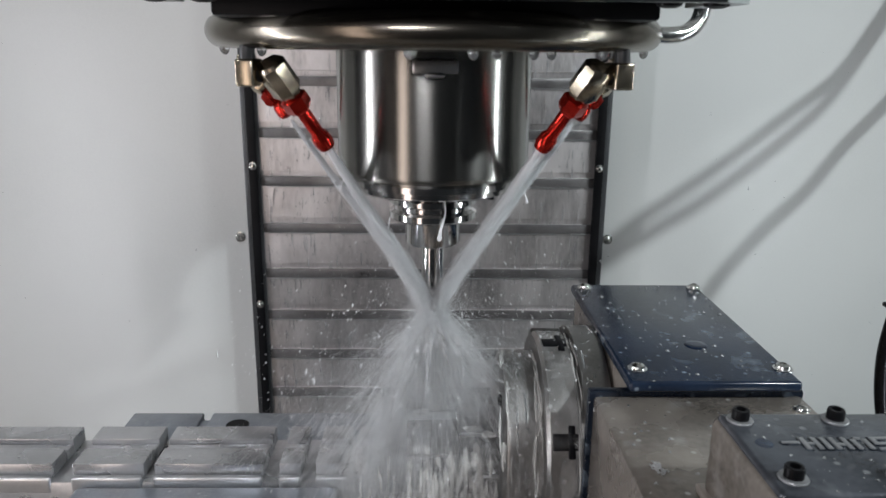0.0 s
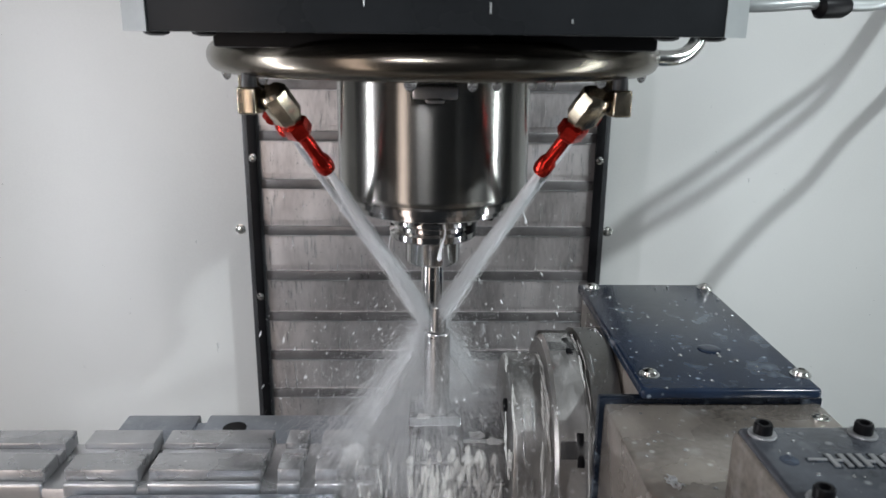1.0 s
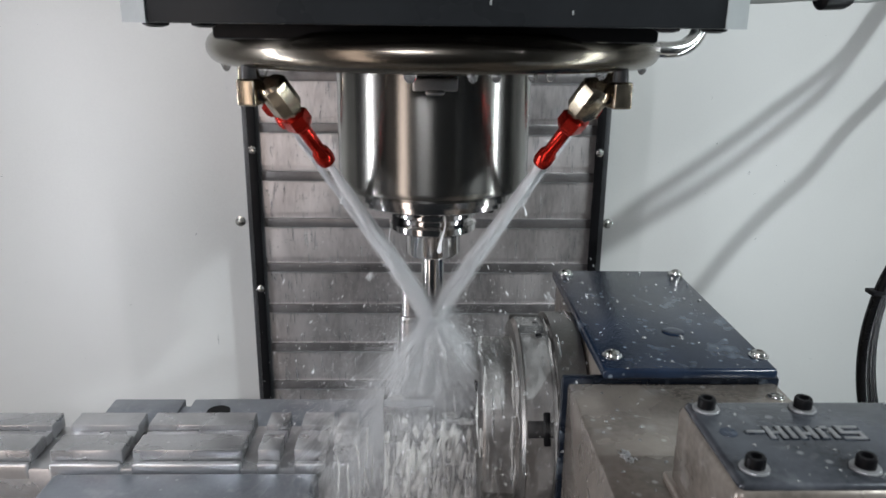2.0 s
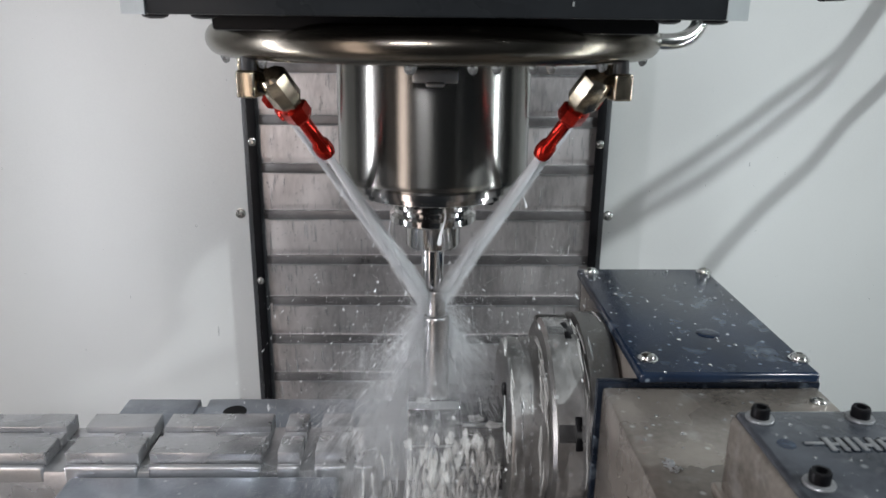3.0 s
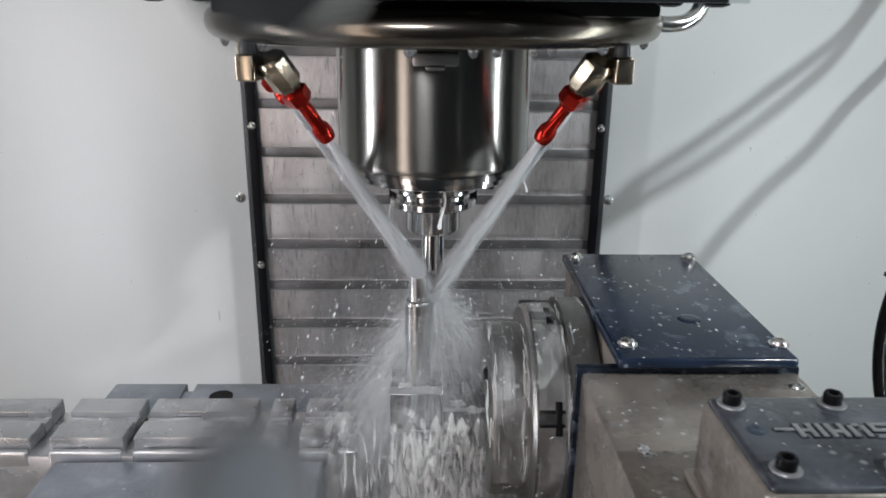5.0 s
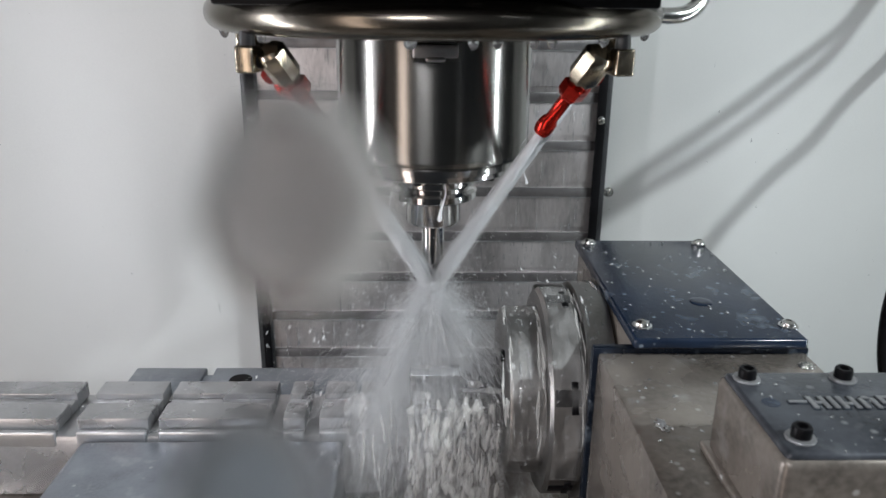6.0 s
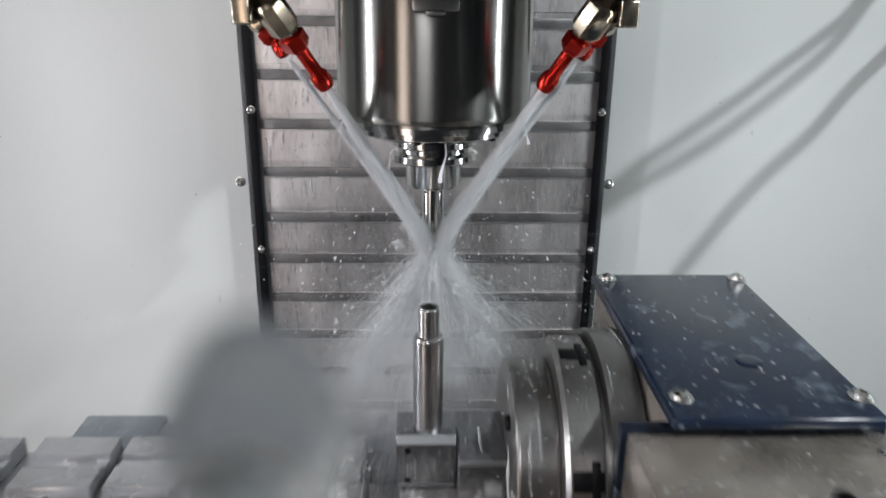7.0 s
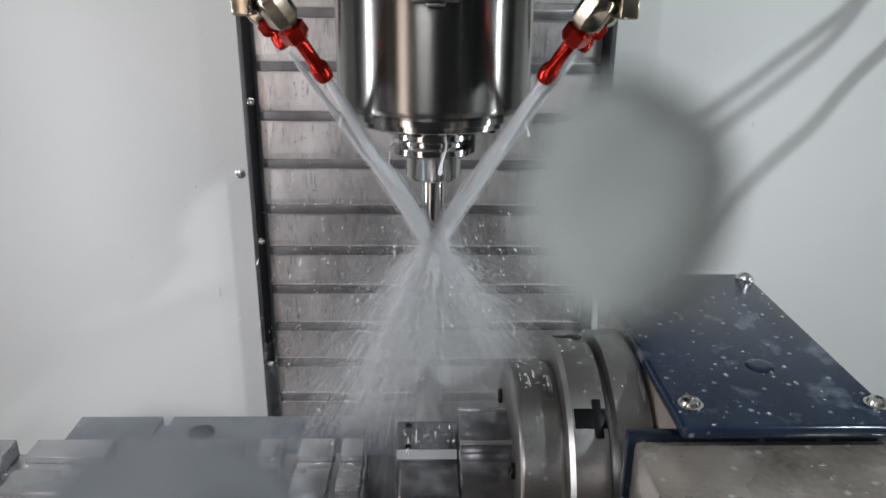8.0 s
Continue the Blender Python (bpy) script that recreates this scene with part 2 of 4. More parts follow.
def enclosure():
    hole = (-0.236, 0.236)
    for name, (x0, x1, y0, y1, z0, z1) in {
        "wall_back_left": (-0.86, hole[0], WALL_Y, WALL_Y + 0.02, -0.3, 1.34), "wall_back_right": (hole[1], 0.86, WALL_Y, WALL_Y + 0.02, -0.3, 1.34),
        "wall_back_top": (hole[0], hole[1], WALL_Y, WALL_Y + 0.02, 0.95, 1.34), "wall_left": (-0.88, -0.86, 0.15, WALL_Y + 0.02, -0.3, 1.34),
        "wall_right": (0.86, 0.88, 0.15, WALL_Y + 0.02, -0.3, 1.34)}.items():
        tagged(part(name, box(x0, x1, y0, y1, z0, z1), M_WALL), "white enamelled sheet metal wall of the machine enclosure", "wall", kind="structure")
    # dark panels out of view, added so that the spindle reflects dark
    for name, (x0, x1, y0, y1) in {"wall_front": (-0.88, 0.88, -0.92, -0.9), "window_1": (-0.88, -0.86, -0.9, 0.15), "window_2": (0.86, 0.88, -0.9, 0.15)}.items():
        tagged(part(name, box(x0, x1, y0, y1, -0.3, 1.34), M_DARK_PANEL), "dark unseen enclosure panel added for the spindle's reflections", "window", kind="structure")
    tagged(part("ceiling", box(-0.88, 0.88, -0.92, WALL_Y + 0.02, 1.34, 1.36), M_WALL), "white enamelled enclosure roof", "ceiling", kind="structure")
    tagged(part("floor", box(-0.88, 0.88, -0.92, WALL_Y + 0.25, -0.32, -0.30), M_PAN), "wet grey sheet metal chip pan", "floor", kind="structure")
    tagged(part("column_back", box(-0.26, 0.26, WALL_Y + 0.09, WALL_Y + 0.11, -0.3, 1.0), M_STRIP), "dark machine column behind the slatted cover", "column", kind="structure")


enclosure()


def seal_strip(x0, x1, screw_x):
    thing = empty("seal_strip")
    part("strip", box(x0, x1, WALL_Y - 0.044, WALL_Y - 0.001, -0.29, 0.95, 0.002), M_STRIP, thing)
    part("inner_lip", box(screw_x - 0.006, screw_x + 0.006, WALL_Y - 0.048, WALL_Y - 0.0443, -0.29, 0.95, 0.001), M_BLACK, thing)
    for z in (0.4385, 0.2425, 0.0465, -0.15):
        s = part("screw", pan_screw(0.0042, 0.004), M_SCREW, thing, "small zinc screw")
        s.matrix_basis = pose(screw_x, WALL_Y - 0.048, z, 90)
    return tagged(thing, "long black rubber-edged seal strip screwed beside the slatted cover", "seal strip", "seal strips")


seal_strip(-0.2490, -0.2285, -0.2362)
seal_strip(0.2290, 0.2440, 0.2306)
for wx, wz in ((-0.2700, 0.328), (0.2605, 0.327), (-0.2700, 0.628), (0.2605, 0.628)):
    if wz < 0.5:
        s = part("wall_screw", pan_screw(0.0058, 0.005), M_SCREW)
        s.matrix_basis = pose(wx, WALL_Y, wz, 90)
        tagged(s, "zinc pan-head screw in the white wall", "screw", "wall screws")

# slatted cover: overlapping wet stainless panels that ride with the head
SLATS = []


def slatted_cover():
    thing = empty("slatted_cover")
    tops = [0.8, 0.541, 0.473, 0.4075, 0.342, 0.2765] + [0.2145 - 0.0605 * k for k in range(7)]
    rnd = random.Random(41)
    for k, (top, low) in enumerate(zip(tops, tops[1:])):
        y = WALL_Y - 0.036
        bm = bmesh.new()
        prof = [(y + 0.010, low - 0.004), (y + 0.0045, low - 0.004), (y + 0.0040, low + 0.0075), (y + 0.0003, low + 0.0082), (y, top - 0.0012), (y + 0.0008, top), (y + 0.010, top)]
        ends = [[bm.verts.new((x, py, pz)) for py, pz in prof] for x in (-0.2285, 0.2295)]
        for q in range(len(prof)):
            r = (q + 1) % len(prof)
            bm.faces.new((ends[0][q], ends[0][r], ends[1][r], ends[1][q]))
        bm.faces.new(ends[0][::-1]), bm.faces.new(ends[1])
        bmesh.ops.recalc_face_normals(bm, faces=bm.faces)
        s = part("slat", bm, M_SLAT, thing, smooth=False)
        part("wiper", box(-0.2280, 0.2290, y - 0.0022, y + 0.0020, low - 0.0125, low + 0.0004, 0.0006), M_WIPER, s, "dark wet wiper strip")
        # thin bright lip segments of uneven length under the wiper, with gaps
        x = -0.222
        while x < 0.215:
            ln = rnd.uniform(0.015, 0.11)
            part("lip", box(x, min(x + ln, 0.224), y - 0.0030 - rnd.uniform(0, 0.0008), y + 0.0015, low - 0.0138 - rnd.uniform(0, 0.0003), low - 0.0125, 0.0003, 1), M_ALU, s)
            x += ln + rnd.uniform(0.001, 0.035) * rnd.choice((0.1, 1))
        SLATS.append(s)
    return tagged(thing, "slatted stainless way cover wet with running coolant", "way cover")


COVER = slatted_cover()


# ---- milling head ----
def milling_head():
    thing = empty("milling_head")
    # charcoal cover with chamfered grey corners
    bm = box(-0.133, 0.134, -0.160, -0.150, 0.600, 0.84, 0.001)
    box(-0.148, 0.149, -0.145, 0.44, 0.606, 0.84, 0.002, bm=bm)
    part("cover", bm, M_COVER, thing, "charcoal painted sheet cover")
    for s in (-1, 1):
        bm = bmesh.new()
        ring = [(s * 0.1335, -0.1605), (s * 0.1495, -0.146), (s * 0.1495, -0.10), (s * 0.1335, -0.10)]
        lo = [bm.verts.new((x, y, 0.600)) for x, y in ring]
        hi = [bm.verts.new((x, y, 0.84)) for x, y in ring]
        for k in range(4):
            bm.faces.new((lo[k], lo[(k + 1) % 4], hi[(k + 1) % 4], hi[k]))
        bm.faces.new(lo[::-1]), bm.faces.new(hi)
        bmesh.ops.recalc_face_normals(bm, faces=bm.faces)
        part("corner_panel", bm, M_GREY, thing, "grey painted corner panel")
    for x in (-0.135, -0.112, 0.112, 0.135):
        b = part("cover_bolt", lathe([(0.003, -0.004), (0.006, -0.003), (0.007, 0.0), (0.007, 0.003)], 12), M_BLACK, thing)
        b.matrix_basis = pose(x, -0.142, 0.602)
    part("neck", box(-0.1135, 0.1135, -0.125, 0.12, 0.5925, 0.606, 0.002), M_BLACK, thing, "black oily head casting")
    # spindle
    part("spindle_housing", lathe([(0.0655, 0.580), (0.0655, 0.579), (0.0655, 0.499), (0.0655, 0.498), (0.0645, 0.4955), (0.060, 0.4945), (0.060, 0.4925), (0.0500, 0.4915)], 96), M_CHROME, thing)
    part("spindle_nose", lathe([(0.0600, 0.4925), (0.0598, 0.4885), (0.0575, 0.4878), (0.0572, 0.4845), (0.0555, 0.4835), (0.0470, 0.4820), (0.0440, 0.4800), (0.034, 0.4780)], 96), M_STEEL, thing)
    for k in range(6):
        a = radians(60 * k + 18)
        c = part("nose_bolt", socket_screw(0.0024, 0.0020), M_BLACK, thing)
        c.matrix_basis = pose(0.0510 * math.cos(a), 0.0510 * math.sin(a), 0.4832, 180)
    bm = box(-0.0135, 0.0135, -0.0715, -0.058, 0.563, 0.571, 0.0012)
    box(-0.006, 0.006, -0.0725, -0.060, 0.5605, 0.564, 0.002, bm=bm)
    part("drive_key", bm, M_ALU, thing, "small bright key block")
    # coolant ring and its feed pipe
    R = 0.1365
    part("coolant_ring", sweep([(R * math.cos(2 * math.pi * k / 96), R * math.sin(2 * math.pi * k / 96), 0.5865) for k in range(96)], 0.0102, 20, closed=True), M_RING, thing, "round plated coolant ring pipe")
    part("feed_pipe", sweep(curve_points([(0.130, -0.028, 0.588), (0.150, -0.028, 0.587), (0.163, -0.024, 0.590), (0.171, -0.02, 0.600), (0.174, -0.02, 0.625)], 24), 0.0052, 14), M_SCREW, thing, "bent silver feed pipe")
    part("feed_cable", sweep(curve_points([(0.14, -0.10, 0.617), (0.17, -0.105, 0.6165), (0.20, -0.10, 0.6185), (0.26, -0.08, 0.622), (0.34, -0.02, 0.66), (0.36, 0.1, 0.80)], 30), 0.0035, 12), M_GREY, thing, "thin grey cable")
    part("connector", lathe([(0.004, 0.0), (0.0062, 0.002), (0.0062, 0.016), (0.0045, 0.02)], 16, at=along((0.205, -0.1, 0.6165), (0.23, -0.094, 0.6175))), M_BLACK, thing, "black cable connector")
    for x, z, h in ((-0.034, 0.612, 0.004), (0.024, 0.6095, 0.005), (0.062, 0.6055, 0.002), (-0.06, 0.615, 0.0015), (0.09, 0.620, 0.002)):
        part("scratch", box(x - 0.0004, x + 0.0004, -0.1605, -0.1598, z, z + h), M_GREY, thing)
    # hanging drops under the ring
    rnd = random.Random(5)
    for k in range(16):
        a = rnd.uniform(-math.pi * 0.98, -math.pi * 0.02)
        d = part("hanging_drop", lathe([(0.0008, -0.0035), (0.0022, -0.0022), (0.0028, 0.0), (0.0018, 0.0016), (0.0008, 0.002)], 10), M_WATER, thing)
        d.matrix_basis = pose(R * math.cos(a), R * math.sin(a), 0.5760)
    for x, y in ((-0.11, -0.13), (-0.07, -0.14), (0.10, -0.13), (0.06, -0.14), (0.02, -0.14), (-0.02, -0.05), (0.09, -0.08), (-0.09, -0.09)):
        d = part("hanging_drop", lathe([(0.0008, -0.004), (0.0026, -0.0025), (0.0034, 0.0), (0.0026, 0.001)], 10), M_WATER, thing)
        d.matrix_basis = pose(x, y, 0.6055 if y < -0.1 else 0.592)
    # milky drips that hang from the nose
    for keys, w in (([(0.007, -0.0315, 0.480), (0.008, -0.0325, 0.471), (0.005, -0.033, 0.460), (0.004, -0.033, 0.452)], 0.0011), ([(0.058, -0.028, 0.494), (0.061, -0.030, 0.484), (0.062, -0.031, 0.481), (0.0625, -0.031, 0.478)], 0.0007),
                    ([(-0.060, -0.022, 0.494), (-0.0615, -0.024, 0.488), (-0.0625, -0.025, 0.484)], 0.0007), ([(-0.030, -0.010, 0.463), (-0.031, -0.011, 0.455), (-0.0305, -0.012, 0.446)], 0.0008)):
        pts = curve_points(keys, 12)
        n = len(pts)
        part("drip", sweep(pts, [w * (0.5 + 1.3 * (k / (n - 1)) ** 3) * (1 if k < n - 1 else 0.4) for k in range(n)], 8), M_COOLANT, thing, "milky hanging drip")
    return tagged(thing, "mill head with charcoal cover, bright spindle and coolant ring", "mill head")


HEAD = milling_head()
NOZZLES = []


def nozzle(sx, y, front):
    """Coolant nozzle hung from the ring: square block, swivel elbow, red hex nut and stem."""
    thing = empty("coolant_nozzle")
    if front:
        root, elbow, tip = Vector((sx * 0.1040, y * 1.04, 0.5635)), Vector((sx * 0.0875, y * 0.99, 0.5600)), Vector((sx * 0.0645, y * 0.73, 0.5185))
    else:
        root, elbow, tip = Vector((sx * 0.137, 0.050, 0.5635)), Vector((sx * 0.128, 0.048, 0.555)), Vector((sx * 0.1065, 0.041, 0.5270))
    way = (tip - elbow).normalized()
    b = part("block", box(-0.0056, 0.0056, -0.0056, 0.0056, -0.0075, 0.0075, 0.0014, 3), M_NICKEL, thing, "nickel plated square block")
    b.matrix_basis = Matrix.Translation(root) @ pose(0, 0, 0, 0, 0, sx * 12)
    part("collar", lathe([(0.0040, 0.0), (0.0045, 0.002), (0.0040, 0.009)], 16, at=Matrix.Translation(root + Vector((0, 0, 0.006)))), M_STRIP, thing)
    part("swivel_pin", lathe([(0.004, 0), (0.004, (elbow - root).length)], 14, at=along(root, elbow)), M_BLACK, thing)
    # square swivel arm with chamfered corners
    m = along(elbow - way * 0.004, tip)
    bm = lathe([(0.0080, -0.0075), (0.0098, -0.0055), (0.0098, 0.0110), (0.0072, 0.0150)], 8)
    bmesh.ops.transform(bm, matrix=m @ pose(0, 0, 0, 0, 0, 22.5) @ Matrix.Diagonal((1, 0.92, 1, 1)), verts=bm.verts)
    part("elbow", bm, M_NICKEL, thing, "faceted nickel swivel elbow")
    m = along(elbow + way * 0.0115, tip)
    part("hex_nut", lathe([(0.0060, 0.0), (0.0082, 0.0015), (0.0082, 0.0085), (0.0060, 0.0115)], 6, at=m), M_RED, thing, "red anodised hex nut")
    rest = (tip - elbow).length - 0.0115
    part("stem", lathe([(0.0046, 0.008), (0.0042, 0.012), (0.0040, rest - 0.013), (0.0056, rest - 0.0105), (0.0060, rest - 0.0045), (0.0050, rest - 0.001), (0.0024, rest)], 12, at=m), M_RED, thing, "red anodised stem")
    return tagged(thing, "red anodised coolant nozzle on a nickel swivel under the ring", "nozzle", "coolant nozzles"), tip, way


for sx in (-1, 1):
    for y in (-0.088, 0.047):
        NOZZLES.append((sx, y) + nozzle(sx, y, y < 0))


def tool_holder():
    thing = empty("tool_holder")
    part("flange", lathe([(0.026, 0.4795), (0.031, 0.4780), (0.031, 0.4735), (0.0275, 0.4715), (0.0275, 0.4690), (0.0310, 0.4670), (0.0310, 0.4630), (0.029, 0.4615), (0.021, 0.4610)], 72), M_STEEL, thing)
    part("collet_nut", lathe([(0.0205, 0.4620), (0.0195, 0.4605), (0.0195, 0.4445), (0.0180, 0.4425), (0.0095, 0.4420)], 48), M_STEEL, thing)
    for k in range(2):
        part("drive_slot", box(-0.0045, 0.0045, -0.0312, -0.026, 0.4632, 0.4772, 0.0006), M_BLACK, thing).matrix_basis = pose(0, 0, 0, 0, 0, 180 * k + 20)
    # end mill: plain shank and fluted end
    bm = lathe([(0.0082, 0.443), (0.0082, 0.4425), (0.0082, 0.4124), (0.0082, 0.412), (0.0079, 0.411)], 32)
    part("shank", bm, M_STEEL, thing)
    bm = bmesh.new()
    n, rings = 32, []
    for i in range(13):
        z, tw = 0.4112 - 0.016 * i / 12, i * 0.22
        rings.append([bm.verts.new(((0.0073 - 0.0026 * max(0, math.cos(4 * (2 * math.pi * k / n - tw)))) * math.cos(2 * math.pi * k / n),
                                    (0.0073 - 0.0026 * max(0, math.cos(4 * (2 * math.pi * k / n - tw)))) * math.sin(2 * math.pi * k / n), z)) for k in range(n)])
    for a, b in zip(rings, rings[1:]):
        for k in range(n):
            bm.faces.new((a[k], b[k], b[(k + 1) % n], a[(k + 1) % n]))
    bm.faces.new(rings[-1][::-1])
    part("flutes", bm, M_STEEL, thing)
    return tagged(thing, "bright steel tool holder with collet nut and end mill", "tool holder")


TOOL = tool_holder()

# ---- rotary table and what rides on the machine table (places at the clip's start) ----
RIDERS = []


def rider(thing, label, category, group=""):
    RIDERS.append(thing)
    return tagged(thing, label, category, group)


def machine_table():
    thing = empty("machine_table")
    part("tabletop", box(-0.62, 0.62, -0.26, 0.19, 0.135, 0.185, 0.003), M_CAST, thing)
    part("saddle", box(-0.30, 0.30, -0.20, 0.15, -0.30, 0.135, 0.003), M_PAN, thing)
    for y in (-0.20, -0.09, 0.14):
        part("slot_rim", box(-0.62, 0.62, y - 0.012, y + 0.012, 0.1855, 0.1885, 0.001), M_DARKCAST, thing)
    return rider(thing, "grey cast machine table under the fixtures", "machine table")


machine_table()


def rotary_table():
    thing = empty("rotary_table")
    # rear casting with its navy lid
    part("casting", box(0.129, 0.2365, -0.070, 0.116, 0.1885, 0.384, 0.004), M_CAST, thing, "worn grey casting")
    lid = part("lid", box(0.126, 0.2390, -0.0835, 0.119, 0.3845, 0.3920, 0.0026, 3), M_BLUE, thing, "navy painted lid with dried splashes")
    for x in (0.1365, 0.2345):
        for y in (-0.0625, 0.1085):
            s = part("lid_screw", pan_screw(0.0052, 0.0042), M_SCREW, lid, "bright button-head screw")
            s.matrix_basis = pose(x if y < 0 else x * 0.998, y, 0.3918)
    plug = part("lid_plug", lathe([(0.0078, 0.0), (0.0078, 0.0006), (0.0066, 0.0012), (0.003, 0.0013)], 32), M_BLUE, lid, "round plug in the lid")
    plug.matrix_basis = pose(0.1900, -0.022, 0.3919)
    # flange between the two housings
    part("flange", box(0.1025, 0.2450, -0.0745, -0.0675, 0.1885, 0.3815, 0.0015), M_INK, thing, "nearly black joint flange")
    # front motor housing
    part("front_housing", box(0.1055, 0.2425, -0.33, -0.0745, 0.1885, 0.3785, 0.0022), M_CAST, thing, "worn grey-brown housing")
    s = part("housing_screw", pan_screw(0.0042, 0.0025), M_SCREW, thing)
    s.matrix_basis = pose(0.2335, -0.095, 0.3785)
    # connector cover: brown cast sides, dark wet top
    cover = part("connector_cover", box(0.1372, 0.264, -0.259, -0.1845, 0.3790, 0.4230, 0.0045, 3), M_CAST, thing, "worn cast cover box")
    part("cover_top", box(0.1392, 0.262, -0.257, -0.1865, 0.4200, 0.4250, 0.0028, 3), M_DARKCAST, cover, "dark bluish wet top with four cap screws")
    part("cover_foot", box(0.1340, 0.262, -0.262, -0.1825, 0.3786, 0.3835, 0.0018, 3), M_CAST, cover)
    for x, y in ((0.1475, -0.195), (0.1942, -0.195), (0.1495, -0.2455), (0.1962, -0.2455)):
        part("washer", lathe([(0.0062, 0.0), (0.0064, 0.0005), (0.0060, 0.0012), (0.004, 0.0013)], 24), M_LOGO, cover).matrix_basis = pose(x, y, 0.4250)
        part("cap_screw", socket_screw(0.0042, 0.0050), M_BLACK, cover, "black cap screw").matrix_basis = pose(x, y, 0.4262)
    part("paint_chip", lathe([(0.0042, 0.0), (0.0040, 0.0004), (0.002, 0.0004)], 20), M_BLUE, cover, "round blue plug").matrix_basis = pose(0.1500, -0.2165, 0.4248)
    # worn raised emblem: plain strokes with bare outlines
    strokes = [(0.0, 0.009, 0.0065, 0.0085), (0.010, 0.0125, 0.0, 0.013), (0.0125, 0.016, 0.0055, 0.0075), (0.016, 0.0185, 0.0, 0.013), (0.0205, 0.023, 0.0, 0.013), (0.025, 0.0275, 0.0, 0.013),
               (0.0275, 0.031, 0.004, 0.0065), (0.031, 0.0335, 0.0, 0.013), (0.0355, 0.038, 0.0, 0.011), (0.038, 0.0415, 0.0105, 0.013), (0.0415, 0.044, 0.0, 0.011),
               (0.046, 0.057, 0.0110, 0.0135), (0.046, 0.0485, 0.0065, 0.0115), (0.046, 0.057, 0.0050, 0.0072), (0.0545, 0.057, 0.0, 0.0055), (0.046, 0.057, -0.0010, 0.0012)]
    for x0, x1, y0, y1 in strokes:
        x0, x1, y0, y1 = 0.1580 + x0 * 0.92, 0.1580 + x1 * 0.92, -0.2225 + y0 * 0.78, -0.2225 + y1 * 0.78
        part("emblem_border", box(x0 - 0.0007, x1 + 0.0007, y0 - 0.0007, y1 + 0.0007, 0.4246, 0.4254, 0.0002), M_INK, cover)
        part("emblem_stroke", box(x0, x1, y0, y1, 0.4248, 0.4259, 0.0002), M_LOGO, cover)
    return rider(thing, "rotary indexer with navy lid and worn grey housing", "rotary table")


rotary_table()
AXIS = Vector((0, 0.016, 0.3015))


def metal_chips():
    """A little heap of curled cuttings stuck on the wet housing."""
    rnd = random.Random(88)
    bm = bmesh.new()
    for _ in range(16):
        x, y, a, r = 0.1210 + rnd.gauss(0, 0.0024), -0.1640 + rnd.gauss(0, 0.0030), rnd.uniform(0, 6.28), rnd.uniform(0.0008, 0.0022)
        pts = [(x + r * math.cos(a + k * 0.5), y + r * math.sin(a + k * 0.5), 0.3789 + 0.0004 * k * rnd.random()) for k in range(6)]
        sweep(pts, [0.0003 + 0.0003 * rnd.random() for _ in range(6)], 5, bm)
    return rider(part("metal_chips", bm, M_ALU), "small heap of bright curled chips on the housing", "metal chips")


metal_chips()["kind"] = "stuff"
SPUN = None


